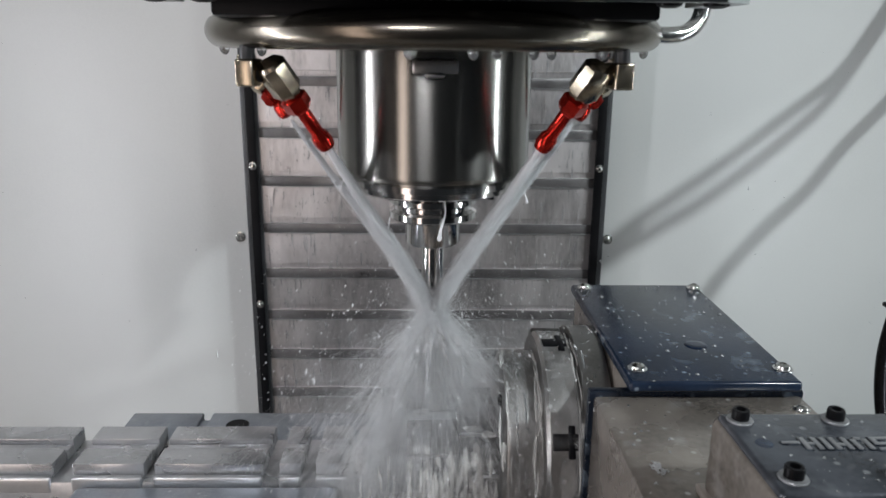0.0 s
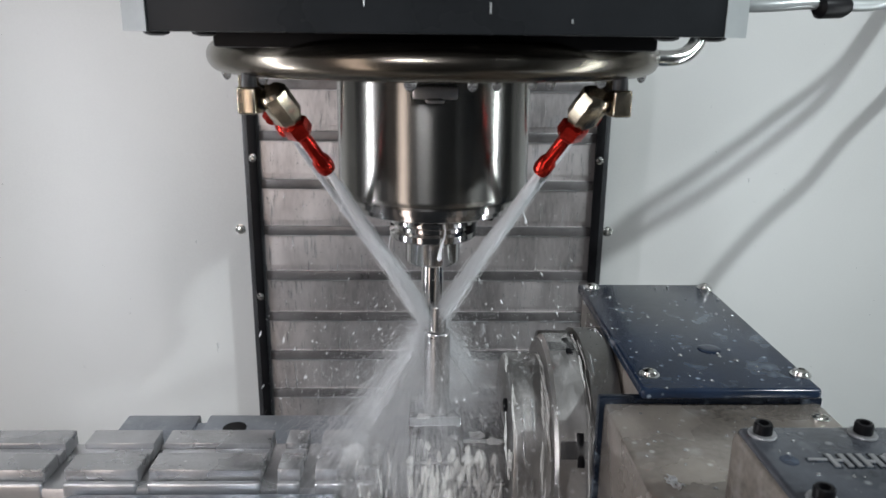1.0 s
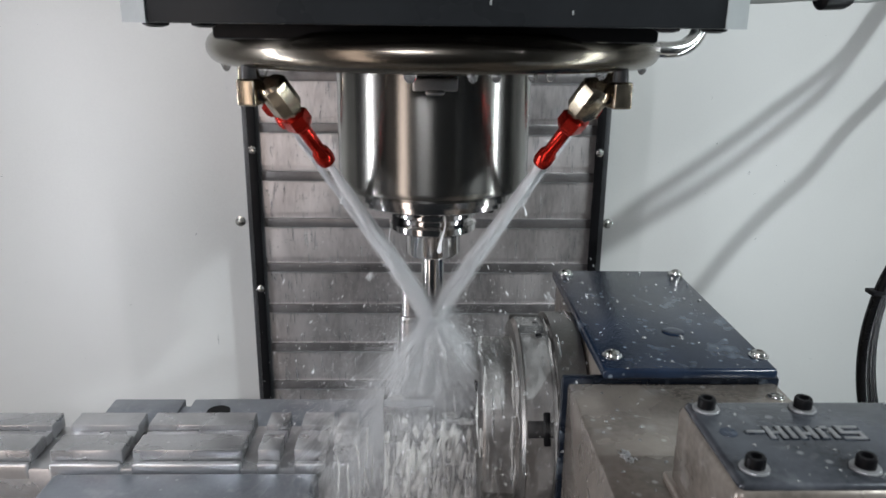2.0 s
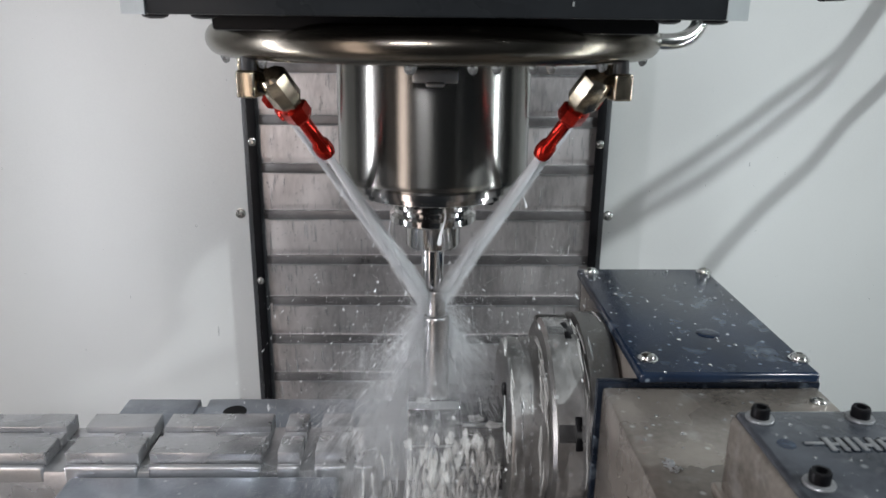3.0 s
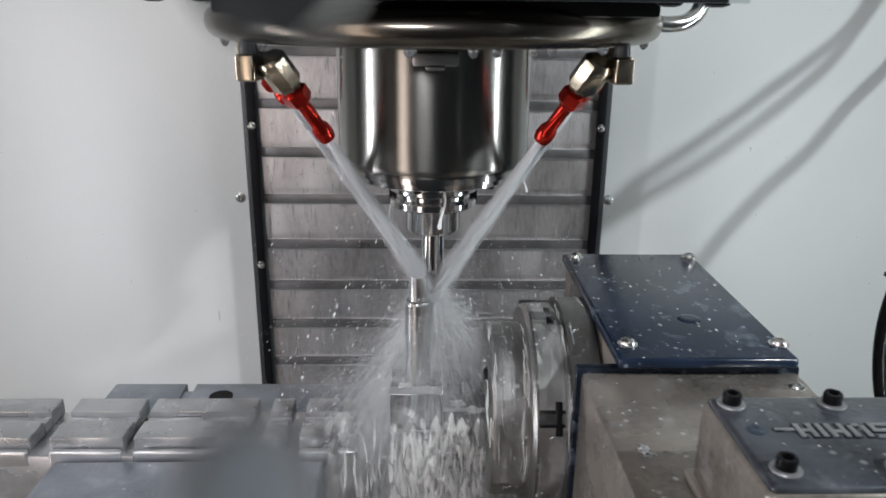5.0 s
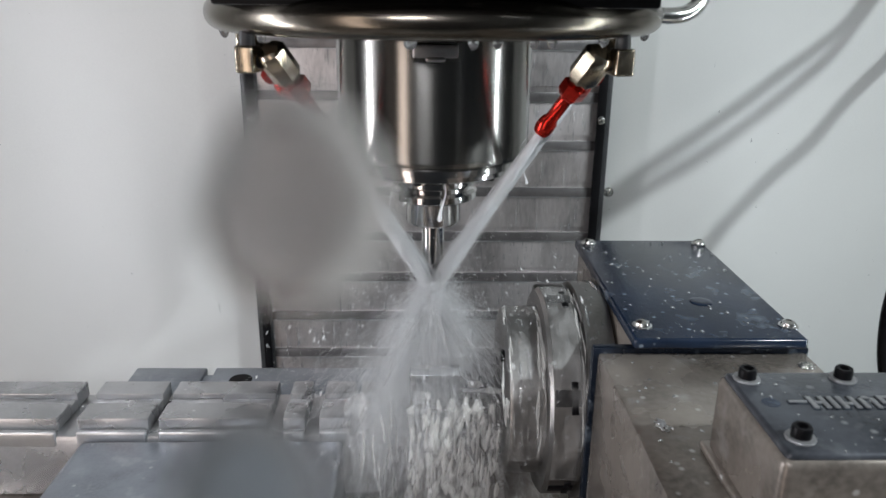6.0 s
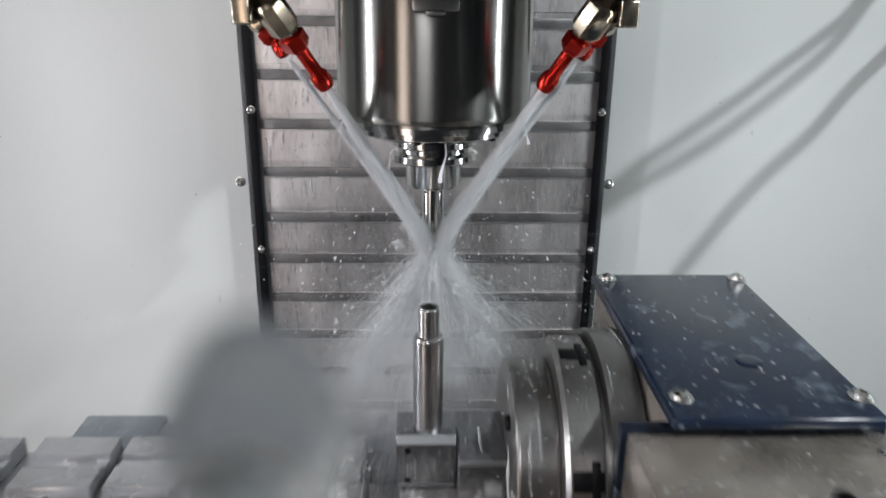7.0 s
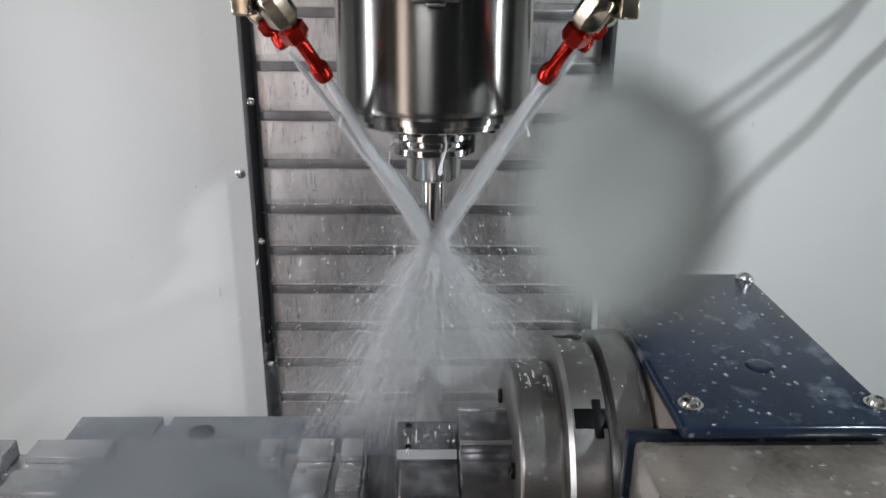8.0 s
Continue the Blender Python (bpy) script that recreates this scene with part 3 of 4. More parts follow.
def chuck():
    """All that the indexer turns, about x through its origin: platter, chuck disc, stub, workpiece block."""
    thing = empty("chuck")
    side = pose(0, 0, 0, 0, 90, 0)
    platter = part("platter", lathe([(0.0775, 0.0800), (0.0805, 0.0825), (0.0805, 0.0829), (0.0805, 0.1016), (0.0805, 0.1020), (0.0790, 0.1030), (0.0760, 0.1032), (0.0760, 0.1060), (0.085, 0.1065), (0.085, 0.1265), (0.05, 0.1265)], 96, at=side), M_DISC, thing, "wide turned platter")
    for a in range(6, 366, 60):
        m = pose(0, 0, 0, a, 0, 0)
        part("slot", box(0.0835, 0.1020, -0.0060, 0.0060, 0.066, 0.0809, 0.0008), M_BLACK, platter, "black tee slot").matrix_basis = m
        part("slot_foot", box(0.0945, 0.0995, -0.0115, 0.0115, 0.066, 0.0811, 0.0008), M_BLACK, platter).matrix_basis = m
    disc = part("chuck_disc", lathe([(0.0600, 0.0525), (0.0640, 0.0540), (0.0650, 0.0560), (0.0650, 0.0564), (0.0650, 0.0771), (0.0650, 0.0775), (0.0635, 0.0800), (0.03, 0.0802)], 96, at=side), M_DISC, thing, "bright turned chuck disc")
    for k in range(3):
        part("jaw_screw", socket_screw(0.005, 0.003), M_BLACK, disc).matrix_basis = pose(0, 0, 0, 120 * k + 30) @ pose(0.053, 0, 0.046, 0, -90, 0)
    part("lug", lathe([(0.0085, 0.0805), (0.0095, 0.082), (0.0095, 0.104), (0.0085, 0.105)], 24, at=pose(0, 0.032, 0.066) @ side), M_DISC, thing, "round clamp lug")
    bm = box(0.0205, 0.0530, -0.0300, 0.0320, -0.0220, 0.0150, 0.0015)
    box(0.0205, 0.0530, -0.0225, 0.0225, -0.0420, -0.0222, 0.0015, bm=bm)
    stub = part("stub", bm, M_BLOCK, thing, "square milled stub")
    # light reflected along the stub's front edges, put into paler strips
    part("bright_edge", box(0.0210, 0.0525, -0.0308, -0.0285, 0.0132, 0.0156, 0.0006), M_ALU, stub, "pale edge strip with its glint put into the colour")
    part("bright_edge", box(0.0210, 0.0525, -0.0308, -0.0285, -0.0226, -0.0204, 0.0006), M_ALU, stub, "pale edge strip with its glint put into the colour")
    # block with broad chamfers along its two front edges
    bm = bmesh.new()
    prof = [(0.0165, -0.0150), (0.0165, 0.0240), (-0.0120, 0.0240), (-0.0165, 0.0190), (-0.0165, -0.0105), (-0.0120, -0.0150)]
    ends = [[bm.verts.new((x, y, z)) for y, z in prof] for x in (-0.0190, 0.0200)]
    for q in range(6):
        bm.faces.new((ends[0][q], ends[0][(q + 1) % 6], ends[1][(q + 1) % 6], ends[1][q]))
    bm.faces.new(ends[0][::-1]), bm.faces.new(ends[1])
    bmesh.ops.recalc_face_normals(bm, faces=bm.faces)
    bmesh.ops.bevel(bm, geom=list(bm.edges), offset=0.0008, segments=2, affect="EDGES", profile=0.5)
    block = part("work_block", bm, M_BLOCK, thing, "milled workpiece block")
    # the chamfers' reflected light is put into strips of paler metal
    for y, z, tilt in ((-0.01445, 0.02175, -45), (-0.01445, -0.01295, 45)):
        part("bright_chamfer", box(-0.0183, 0.0193, -0.0003, 0.0003, -0.0030, 0.0030, 0.0002, 1), M_ALU, block, "pale chamfer strip with its glint put into the colour").matrix_basis = pose(0, y, z, tilt)
    part("block_foot", box(-0.0165, 0.0200, -0.0105, 0.0165, -0.0460, -0.0152, 0.0015), M_BLOCK, block)
    for x, z in ((-0.0115, -0.0075), (-0.0115, 0.0150)):
        part("drilled_hole", lathe([(0.0022, 0.0), (0.0022, 0.0008)], 16), M_BLACK, block).matrix_basis = pose(x, -0.0161, z, 90)
    pin = part("pin", lathe([(0.0097, 0.0235), (0.0097, 0.0240), (0.0097, 0.0866), (0.0097, 0.0870), (0.0088, 0.0888), (0.0068, 0.0893), (0.0067, 0.0897), (0.0067, 0.1071), (0.0067, 0.1075), (0.0062, 0.1085), (0.0046, 0.1087), (0.0044, 0.100)], 40), M_PIN, thing, "bright turned pin with a hollow end")
    pin.matrix_basis = pose(0.0018, 0, 0)
    tagged(thing, "wet steel chuck holding a milled block with an upright pin", "chuck")
    return thing


SPUN = chuck()


def fixture_rail():
    thing = empty("fixture_rail")
    part("rail_base", box(-0.63, -0.045, 0.0327, 0.1030, 0.1885, 0.2465, 0.003), M_BAR, thing, "plain rail base")
    for x0, x1 in ((-0.628, -0.3135), (-0.2975, -0.2385), (-0.2300, -0.1395), (-0.1265, -0.1080), (-0.0960, -0.0700), (-0.0640, -0.0470)):
        part("rear_land", box(x0, x1, 0.0775, 0.1005, 0.2470, 0.2610, 0.0012), M_BAR, thing, "flat clamped jaw plate")
        part("mid_step", box(x0, x1, 0.0660, 0.0765, 0.2470, 0.2565, 0.0010), M_BAR, thing)
        part("front_land", box(x0, x1, 0.0385, 0.0645, 0.2470, 0.2600, 0.0012), M_BAR, thing, "flat jaw plate")
        part("rounded_lip", box(x0, x1, 0.0318, 0.0380, 0.2360, 0.2510, 0.0026, 4), M_ALU, thing, "bright rounded front lip")
    return rider(thing, "long grey multi-station jaw rail with cross notches", "fixture rail")


fixture_rail()


def base_plates():
    a = empty("base_plate")
    part("slab", box(-0.2930, -0.075, -0.11, 0.0315, 0.1885, 0.2440, 0.0050, 4), M_PLATE, a)
    rider(a, "bluish wet steel plate in front of the rail", "base plate", "base plates")
    b = empty("base_plate")
    part("slab", box(-0.2925, -0.2235, 0.104, 0.160, 0.1885, 0.2430, 0.0012), M_PLATE, b)
    part("slab", box(-0.2146, 0.095, 0.104, 0.160, 0.1885, 0.2430, 0.0012), M_PLATE, b)
    part("web", box(-0.2236, -0.2145, 0.104, 0.150, 0.1885, 0.2400), M_PLATE, b)
    part("recess", lathe([(0.011, 0.0), (0.011, 0.0006), (0.008, 0.0006)], 24), M_BLACK, b).matrix_basis = pose(-0.185, 0.135, 0.2428)
    rider(b, "notched dark steel plate behind the rail", "base plate", "base plates")


base_plates()


def cable_loom():
    thing = empty("cable_loom")
    shift = 0.008
    for d, r in ((0.0, 0.0050), (0.0105, 0.0045), (0.0190, 0.0040)):
        part("cable", sweep(curve_points([(0.60, 0.08 + d, 0.19), (0.575, 0.08 + d, 0.35), (0.50, 0.08 + d, 0.455), (0.429 + shift + d, 0.08 + d, 0.452), (0.401 + shift + d, 0.08 + d, 0.41), (0.390 + shift + d, 0.08 + d, 0.365),
                                          (0.390 + shift + d, 0.08 + d, 0.32), (0.401 + shift + d, 0.08 + d, 0.27), (0.43 + shift + d, 0.08 + d, 0.195)], 64), r, 14), M_RUBBER, thing)
    part("cable_tie", box(0.3920, 0.4040, 0.0735, 0.0865, 0.384, 0.388, 0.0010), M_BLACK, thing)
    return rider(thing, "black rubber cable loom rising behind the indexer", "cable")


cable_loom()

# beads of coolant on wet faces
def beads(n, seed, place, r0, r1, runs=0.0):
    """Low domes, and drawn-out runs, on a face: place(rnd) gives the point, the way out and the way down."""
    rnd = random.Random(seed)
    verts, faces = [], []
    for _ in range(n):
        p, out, down = place(rnd)
        side = out.cross(down).normalized()
        r = r0 + (r1 - r0) * rnd.random() ** 3
        ln = r * (rnd.uniform(3, 14) if rnd.random() < runs else rnd.uniform(0.8, 1.4))
        k0 = len(verts)
        for q in range(8):
            a = 2 * math.pi * q / 8
            verts.append(p + side * math.cos(a) * r + down * math.sin(a) * ln)
        for q in range(8):
            a = 2 * math.pi * q / 8
            verts.append(p + side * math.cos(a) * r * 0.6 + down * math.sin(a) * ln * 0.7 + out * r * 0.45)
        verts.append(p + out * r * 0.62)
        for q in range(8):
            w = (q + 1) % 8
            faces.append((k0 + q, k0 + w, k0 + 8 + w, k0 + 8 + q))
            faces.append((k0 + 8 + q, k0 + 8 + w, k0 + 16))
    me = bpy.data.meshes.new("beads")
    me.from_pydata([tuple(v) for v in verts], [], faces)
    me.materials.append(M_WATER)
    me.polygons.foreach_set("use_smooth", [True] * len(me.polygons))
    return me


UP, DOWN, OUT = Vector((0, 0, 1)), Vector((0, 0, -1)), Vector((0, -1, 0))
BEADS = new("water_beads", beads(3200, 3, lambda r: (Vector((r.uniform(-0.225, 0.226), WALL_Y - 0.0362, r.uniform(-0.05, 0.56))), OUT, DOWN), 0.0003, 0.0014, 0.5))
tagged(BEADS, "beads and runs of coolant on the slatted cover", "water drops", "water beads", "stuff")
for args in ((170, 5, lambda r: (Vector((r.uniform(0.128, 0.237), r.uniform(-0.082, 0.117), 0.3920)), UP, OUT), 0.0003, 0.0016, 0.0),
             (130, 6, lambda r: (Vector((r.uniform(0.108, 0.240), r.uniform(-0.20, -0.078), 0.3785)), UP, OUT), 0.0003, 0.0014, 0.0),
             (70, 7, lambda r: (Vector((r.uniform(0.142, 0.260), r.uniform(-0.255, -0.189), 0.4250)), UP, OUT), 0.0003, 0.0013, 0.0),
             (70, 8, lambda r: (Vector((r.uniform(-0.290, -0.08), r.uniform(-0.10, 0.03), 0.2430)), UP, OUT), 0.0004, 0.0015, 0.0),
             (90, 9, lambda r: (Vector((r.uniform(-0.45, -0.05), r.choice((r.uniform(0.042, 0.062), r.uniform(0.080, 0.098))), 0.2605)), UP, OUT), 0.0003, 0.0012, 0.0)):
    rider(new("water_beads", beads(*args)), "beads of coolant on the wet fixtures", "water drops", "water beads")["kind"] = "stuff"

for lo, hi in ((-0.85, -0.26), (0.26, 0.85)):
    tagged(new("water_beads", beads(45, 12, lambda r: (Vector((r.uniform(lo, hi), WALL_Y, r.uniform(0.1, 0.85))), OUT, DOWN), 0.0003, 0.0014, 0.1)), "scattered splashes on the white wall", "water drops", "water beads", "stuff")


def on_rim(x0, x1, radius):
    def place(r):
        a = r.uniform(-0.6, 2.2)
        out = Vector((0, -math.sin(a), math.cos(a)))
        return Vector((r.uniform(x0, x1), 0, 0)) + out * radius, out, Vector((0, -math.cos(a), -math.sin(a)))
    return place


for n, seed, place, big in ((150, 21, on_rim(0.058, 0.076, 0.0649), 0.0015), (110, 22, on_rim(0.083, 0.100, 0.0804), 0.0014), (90, 23, on_rim(0.107, 0.125, 0.0849), 0.0015),
                            (60, 24, lambda r: (Vector((r.uniform(-0.018, 0.019), -0.0164, r.uniform(-0.009, 0.018))), OUT, DOWN), 0.0012),
                            (50, 25, lambda r: (Vector((r.uniform(0.022, 0.051), r.uniform(-0.027, 0.030), 0.0150)), UP, OUT), 0.0012)):
    ob = new("bead_patch", beads(n, seed, place, 0.0003, big, 0.1))
    ob.parent = SPUN
    ob["kind"] = "stuff"

# hoses strung across the corner out of view, for their shadows on the right wall
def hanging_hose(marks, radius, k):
    """An unseen hose across the corner under the right lamp, shadowing wall places (x, z)."""
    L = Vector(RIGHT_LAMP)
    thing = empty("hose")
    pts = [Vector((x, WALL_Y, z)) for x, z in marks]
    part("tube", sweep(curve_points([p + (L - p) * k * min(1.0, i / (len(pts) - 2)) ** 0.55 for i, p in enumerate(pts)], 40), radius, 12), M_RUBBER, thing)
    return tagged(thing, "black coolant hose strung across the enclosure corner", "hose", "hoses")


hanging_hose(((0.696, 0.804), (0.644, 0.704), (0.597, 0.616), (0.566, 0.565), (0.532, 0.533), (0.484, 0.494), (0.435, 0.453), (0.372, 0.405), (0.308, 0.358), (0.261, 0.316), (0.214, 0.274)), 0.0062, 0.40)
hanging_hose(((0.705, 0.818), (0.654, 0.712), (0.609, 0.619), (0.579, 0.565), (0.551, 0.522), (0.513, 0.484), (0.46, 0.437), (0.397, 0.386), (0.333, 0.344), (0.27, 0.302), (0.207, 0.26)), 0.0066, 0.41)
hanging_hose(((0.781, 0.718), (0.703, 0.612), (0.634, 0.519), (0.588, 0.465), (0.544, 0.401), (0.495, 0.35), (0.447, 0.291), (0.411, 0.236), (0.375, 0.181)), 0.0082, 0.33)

# ---- coolant ----
CROSS = Vector((0, 0.001, 0.3895))
JETS, FANS, CLOUDS, STREAMS = [], [], [], []


def strands(a, b, r, mat, sides=3):
    """One mesh of thin drawn-out drops from the ends a to the ends b, each of its own thickness."""
    n = len(a)
    d = b - a
    d /= np.linalg.norm(d, axis=1)[:, None]
    helper = np.where(np.abs(d[:, 2:3]) < 0.8, np.array([[0.0, 0, 1]]), np.array([[1.0, 0, 0]]))
    s = np.cross(d, helper)
    s /= np.linalg.norm(s, axis=1)[:, None]
    u = np.cross(d, s)
    verts = np.empty((n, sides + 2, 3))
    verts[:, 0], verts[:, -1] = a, b
    mid = a + (b - a) * 0.6
    for k in range(sides):
        w = 2 * math.pi * k / sides
        verts[:, 1 + k] = mid + (s * math.cos(w) + u * math.sin(w)) * r[:, None]
    tris = []
    for k in range(sides):
        nxt = 1 + (k + 1) % sides
        tris += [(0, 1 + k, nxt), (sides + 1, nxt, 1 + k)]
    faces = (np.array(tris)[None] + (np.arange(n) * (sides + 2))[:, None, None]).reshape(-1, 3)
    me = bpy.data.meshes.new("strands")
    me.vertices.add(n * (sides + 2))
    me.vertices.foreach_set("co", verts.ravel())
    me.loops.add(faces.size)
    me.loops.foreach_set("vertex_index", faces.ravel().astype(np.int32))
    me.polygons.add(len(faces))
    me.polygons.foreach_set("loop_start", np.arange(len(faces), dtype=np.int32) * 3)
    me.update(calc_edges=True)
    me.polygons.foreach_set("use_smooth", [True] * len(faces))
    me.materials.append(mat)
    return me


def jet(length, n, seed, thin):
    """A jet along +z from its nozzle: tight at first, then fraying and bursting past the crossing."""
    g = np.random.default_rng(seed)
    z = np.where(g.random(n) < 0.86, g.random(n) * length, length + g.exponential(0.035, n))
    z = np.minimum(z, length + 0.13)
    sigma = (0.0012 + 0.0026 * np.minimum(z / length, 1) ** 1.4 + 0.13 * np.maximum(z - length, 0)) * thin
    off = g.normal(0, 1, (n, 2)) * sigma[:, None]
    a = np.column_stack((off, z))
    ln = g.uniform(0.010, 0.034, n)
    b = np.column_stack((off * (1 + 0.10 * g.random((n, 1)) + np.where(z > length, 0.35, 0)[:, None]), z + ln))
    return strands(a, b, g.uniform(0.00004, 0.00010, n) * np.where(g.random(n) < 0.04, 2.0, 1.0), M_COOLANT)


for i, (sx, y, noz, tip, way) in enumerate(NOZZLES):
    goal = CROSS + Vector((sx * -0.001, 0.0, 0.0))
    j = new("coolant_jet", jet((goal - tip).length, 10000 if y < 0 else 4000, 11 + i, 1.0 if y < 0 else 0.7))
    if y < 0:
        part("core", lathe([(0.0022, 0.0), (0.0029, 0.02), (0.0030, 0.06), (0.0023, 0.10), (0.0012, 0.135), (0.0003, 0.155)], 12), M_COOLANT, j)
    tagged(j, "milky white coolant jet shooting from a red nozzle", "coolant jet", "coolant jets")
    JETS.append((j, tip, goal))


def fan(seed, n, spread, reach, thick, long):
    """Spray along +z from the crossing, denser near it and near its own line."""
    g = np.random.default_rng(seed)
    tilt, turn = np.abs(g.normal(0, radians(spread), n)), g.uniform(0, 2 * math.pi, n)
    # ragged fingers rather than an even cone
    tilt *= 0.75 + 0.5 * np.abs(np.sin(turn * 3.5 + seed))
    d = np.column_stack((np.sin(tilt) * np.cos(turn), np.sin(tilt) * np.sin(turn), np.cos(tilt)))
    r = reach * g.random(n) ** 1.35 * (0.55 + 0.45 * g.random(n))
    a = d * r[:, None] + g.normal(0, 0.0026, (n, 3))
    b = a + d * (long * g.uniform(0.35, 1.0, n) * (0.5 + r / reach))[:, None]
    return strands(a, b, thick * g.uniform(0.4, 1.0, n) * np.where(g.random(n) < 0.03, 2.2, 1.0), M_COOLANT)


# seed, count, half spread, reach, thickness, drop length, the way it flies, its sway in degrees
for seed, n, spread, reach, thick, long, way, sway in (
        (31, 12000, 7, 0.20, 0.000078, 0.042, (-0.36, 0.16, -0.90), 5), (32, 6000, 14, 0.14, 0.000078, 0.034, (0.40, 0.16, -0.88), 5), (33, 6500, 15, 0.15, 0.000068, 0.045, (-0.03, 0.05, -1.0), 3),
        (34, 2500, 42, 0.12, 0.000050, 0.026, (0.05, 0.0, -1.0), 4), (35, 4500, 80, 0.020, 0.000090, 0.010, (0.0, 0.0, -1.0), 3)):
    f = new("coolant_spray", fan(seed, n, spread, reach, thick, long))
    tagged(f, "white coolant spray bursting from the crossing jets", "coolant spray", "spray clouds", "stuff")
    if seed != 34:
        # the dense heart of the burst: slender overlapping plumes
        rnd = random.Random(seed)
        bm = bmesh.new()
        for _ in range(16):
            tilt, turn, ln, w = abs(rnd.gauss(0, radians(min(spread, 16) * 0.8))), rnd.uniform(0, 6.283), rnd.uniform(0.3, 1.0) * (reach * 0.55 if seed < 34 else 0.05), rnd.uniform(0.0015, 0.0045 if seed < 34 else 0.0055)
            d = Vector((math.sin(tilt) * math.cos(turn), math.sin(tilt) * math.sin(turn), math.cos(tilt)))
            sweep([d * (ln * (k / 9) - 0.012) for k in range(10)], [max(0.0002, w * math.sin(math.pi * (k / 9) ** 0.75) + 0.0002) for k in range(10)], 10, bm)
        part("plume", bm, M_VEIL, f, "dense white heart of the spray")
    FANS.append((f, Vector(way), sway, seed))


def mist(seed, n):
    """The finest drops, hanging in a veil under the cut."""
    g = np.random.default_rng(seed)
    z = g.triangular(-0.20, -0.10, 0.02, n)
    wide = 0.016 + 0.34 * np.maximum(0.0, -z)
    a = np.column_stack((g.normal(0, 1, n) * wide, g.normal(0, 0.7, n) * wide, z))
    d = a * np.array([[1.0, 1.0, 0.6]]) + np.column_stack((g.normal(0, 0.01, n), g.normal(0, 0.01, n), np.full(n, -0.06)))
    d /= np.linalg.norm(d, axis=1)[:, None]
    return strands(a, a + d * g.uniform(0.008, 0.030, n)[:, None], g.uniform(0.000018, 0.00004, n), M_COOLANT)


def drops(seed, n, fat):
    """Separate drops thrown out round the cut, round or a little drawn out."""
    g = np.random.default_rng(seed)
    turn, r = g.uniform(0, 2 * math.pi, n), 0.02 + 0.13 * g.random(n)
    z = g.triangular(-0.15, -0.03, 0.06, n)
    a = np.column_stack((r * np.cos(turn), r * np.sin(turn) * 0.8, z))
    d = np.column_stack((np.cos(turn) * 0.4, np.sin(turn) * 0.4, -0.4 - g.random(n)))
    d /= np.linalg.norm(d, axis=1)[:, None]
    size = fat * (0.35 + g.random(n) ** 3)
    return strands(a, a + d * (size * g.uniform(2.5, 9, n))[:, None], size, M_COOLANT, 5)


for k, me in enumerate((mist(91, 16000), mist(92, 16000), drops(36, 1000, 0.00040), drops(37, 520, 0.00058))):
    s = new("coolant_mist" if k < 2 else "flung_drops", me)
    tagged(s, "fine white coolant mist under the cut" if k < 2 else "separate white drops thrown out round the cut", "coolant spray", "spray clouds", "stuff")
    CLOUDS.append((s, (13, -9, 7, -5)[k]))


def pouring(seed, n, place, wide, long):
    """Thick wavering milky streams that leave the wet workpiece."""
    rnd = random.Random(seed)
    bm = bmesh.new()
    for _ in range(n):
        x, y, z = place(rnd)
        w, ln, ph = wide * rnd.uniform(0.35, 1.0), long * rnd.uniform(0.3, 1.0), rnd.uniform(0, 6)
        lean = rnd.uniform(-0.12, 0.12)
        pts = [(x + lean * ln * k / 8 + 0.0005 * math.sin(ph + k * 0.7), y + 0.0006 * math.cos(ph + k * 0.6), z - ln * k / 8) for k in range(9)]
        sweep(pts, [w * (0.25 + 0.75 * math.sin(math.pi * (k + 0.5) / 9)) * rnd.uniform(0.55, 1.35) for k in range(9)], 7, bm)
    return mesh_from("streams", bm, M_MILK)


def rim_film(seed, x, radius, n):
    """Milky film that clings to the rim of the chuck and runs down it."""
    rnd = random.Random(seed)
    bm = bmesh.new()
    for _ in range(n):
        a0, span, off, ph = rnd.uniform(-0.3, 1.5), rnd.uniform(0.15, 0.55), rnd.gauss(0, 0.0022), rnd.uniform(0, 6)
        pts = [(x + off + 0.0004 * math.sin(ph + k * 0.8), AXIS.y - math.sin(a0 + span * k / 8) * radius, AXIS.z + math.cos(a0 + span * k / 8) * radius) for k in range(9)]
        w = rnd.uniform(0.0003, 0.0011)
        sweep(pts, [w * (0.3 + 0.7 * math.sin(math.pi * (k + 0.5) / 9)) * rnd.uniform(0.5, 1.4) for k in range(9)], 7, bm)
    return mesh_from("film", bm, M_MILK)


def rim_sheet(x0, x1, radius):
    """Thin milky sheet of coolant wrapped over the front of a round rim."""
    bm = bmesh.new()
    rows = []
    for i in range(25):
        a = -0.5 + 2.5 * i / 24
        rows.append([bm.verts.new((x0 + (x1 - x0) * k / 4, AXIS.y - math.sin(a) * radius, AXIS.z + math.cos(a) * radius)) for k in range(5)])
    for p, q in zip(rows, rows[1:]):
        for k in range(4):
            bm.faces.new((p[k], p[k + 1], q[k + 1], q[k]))
    return mesh_from("sheet", bm, M_SHEET)


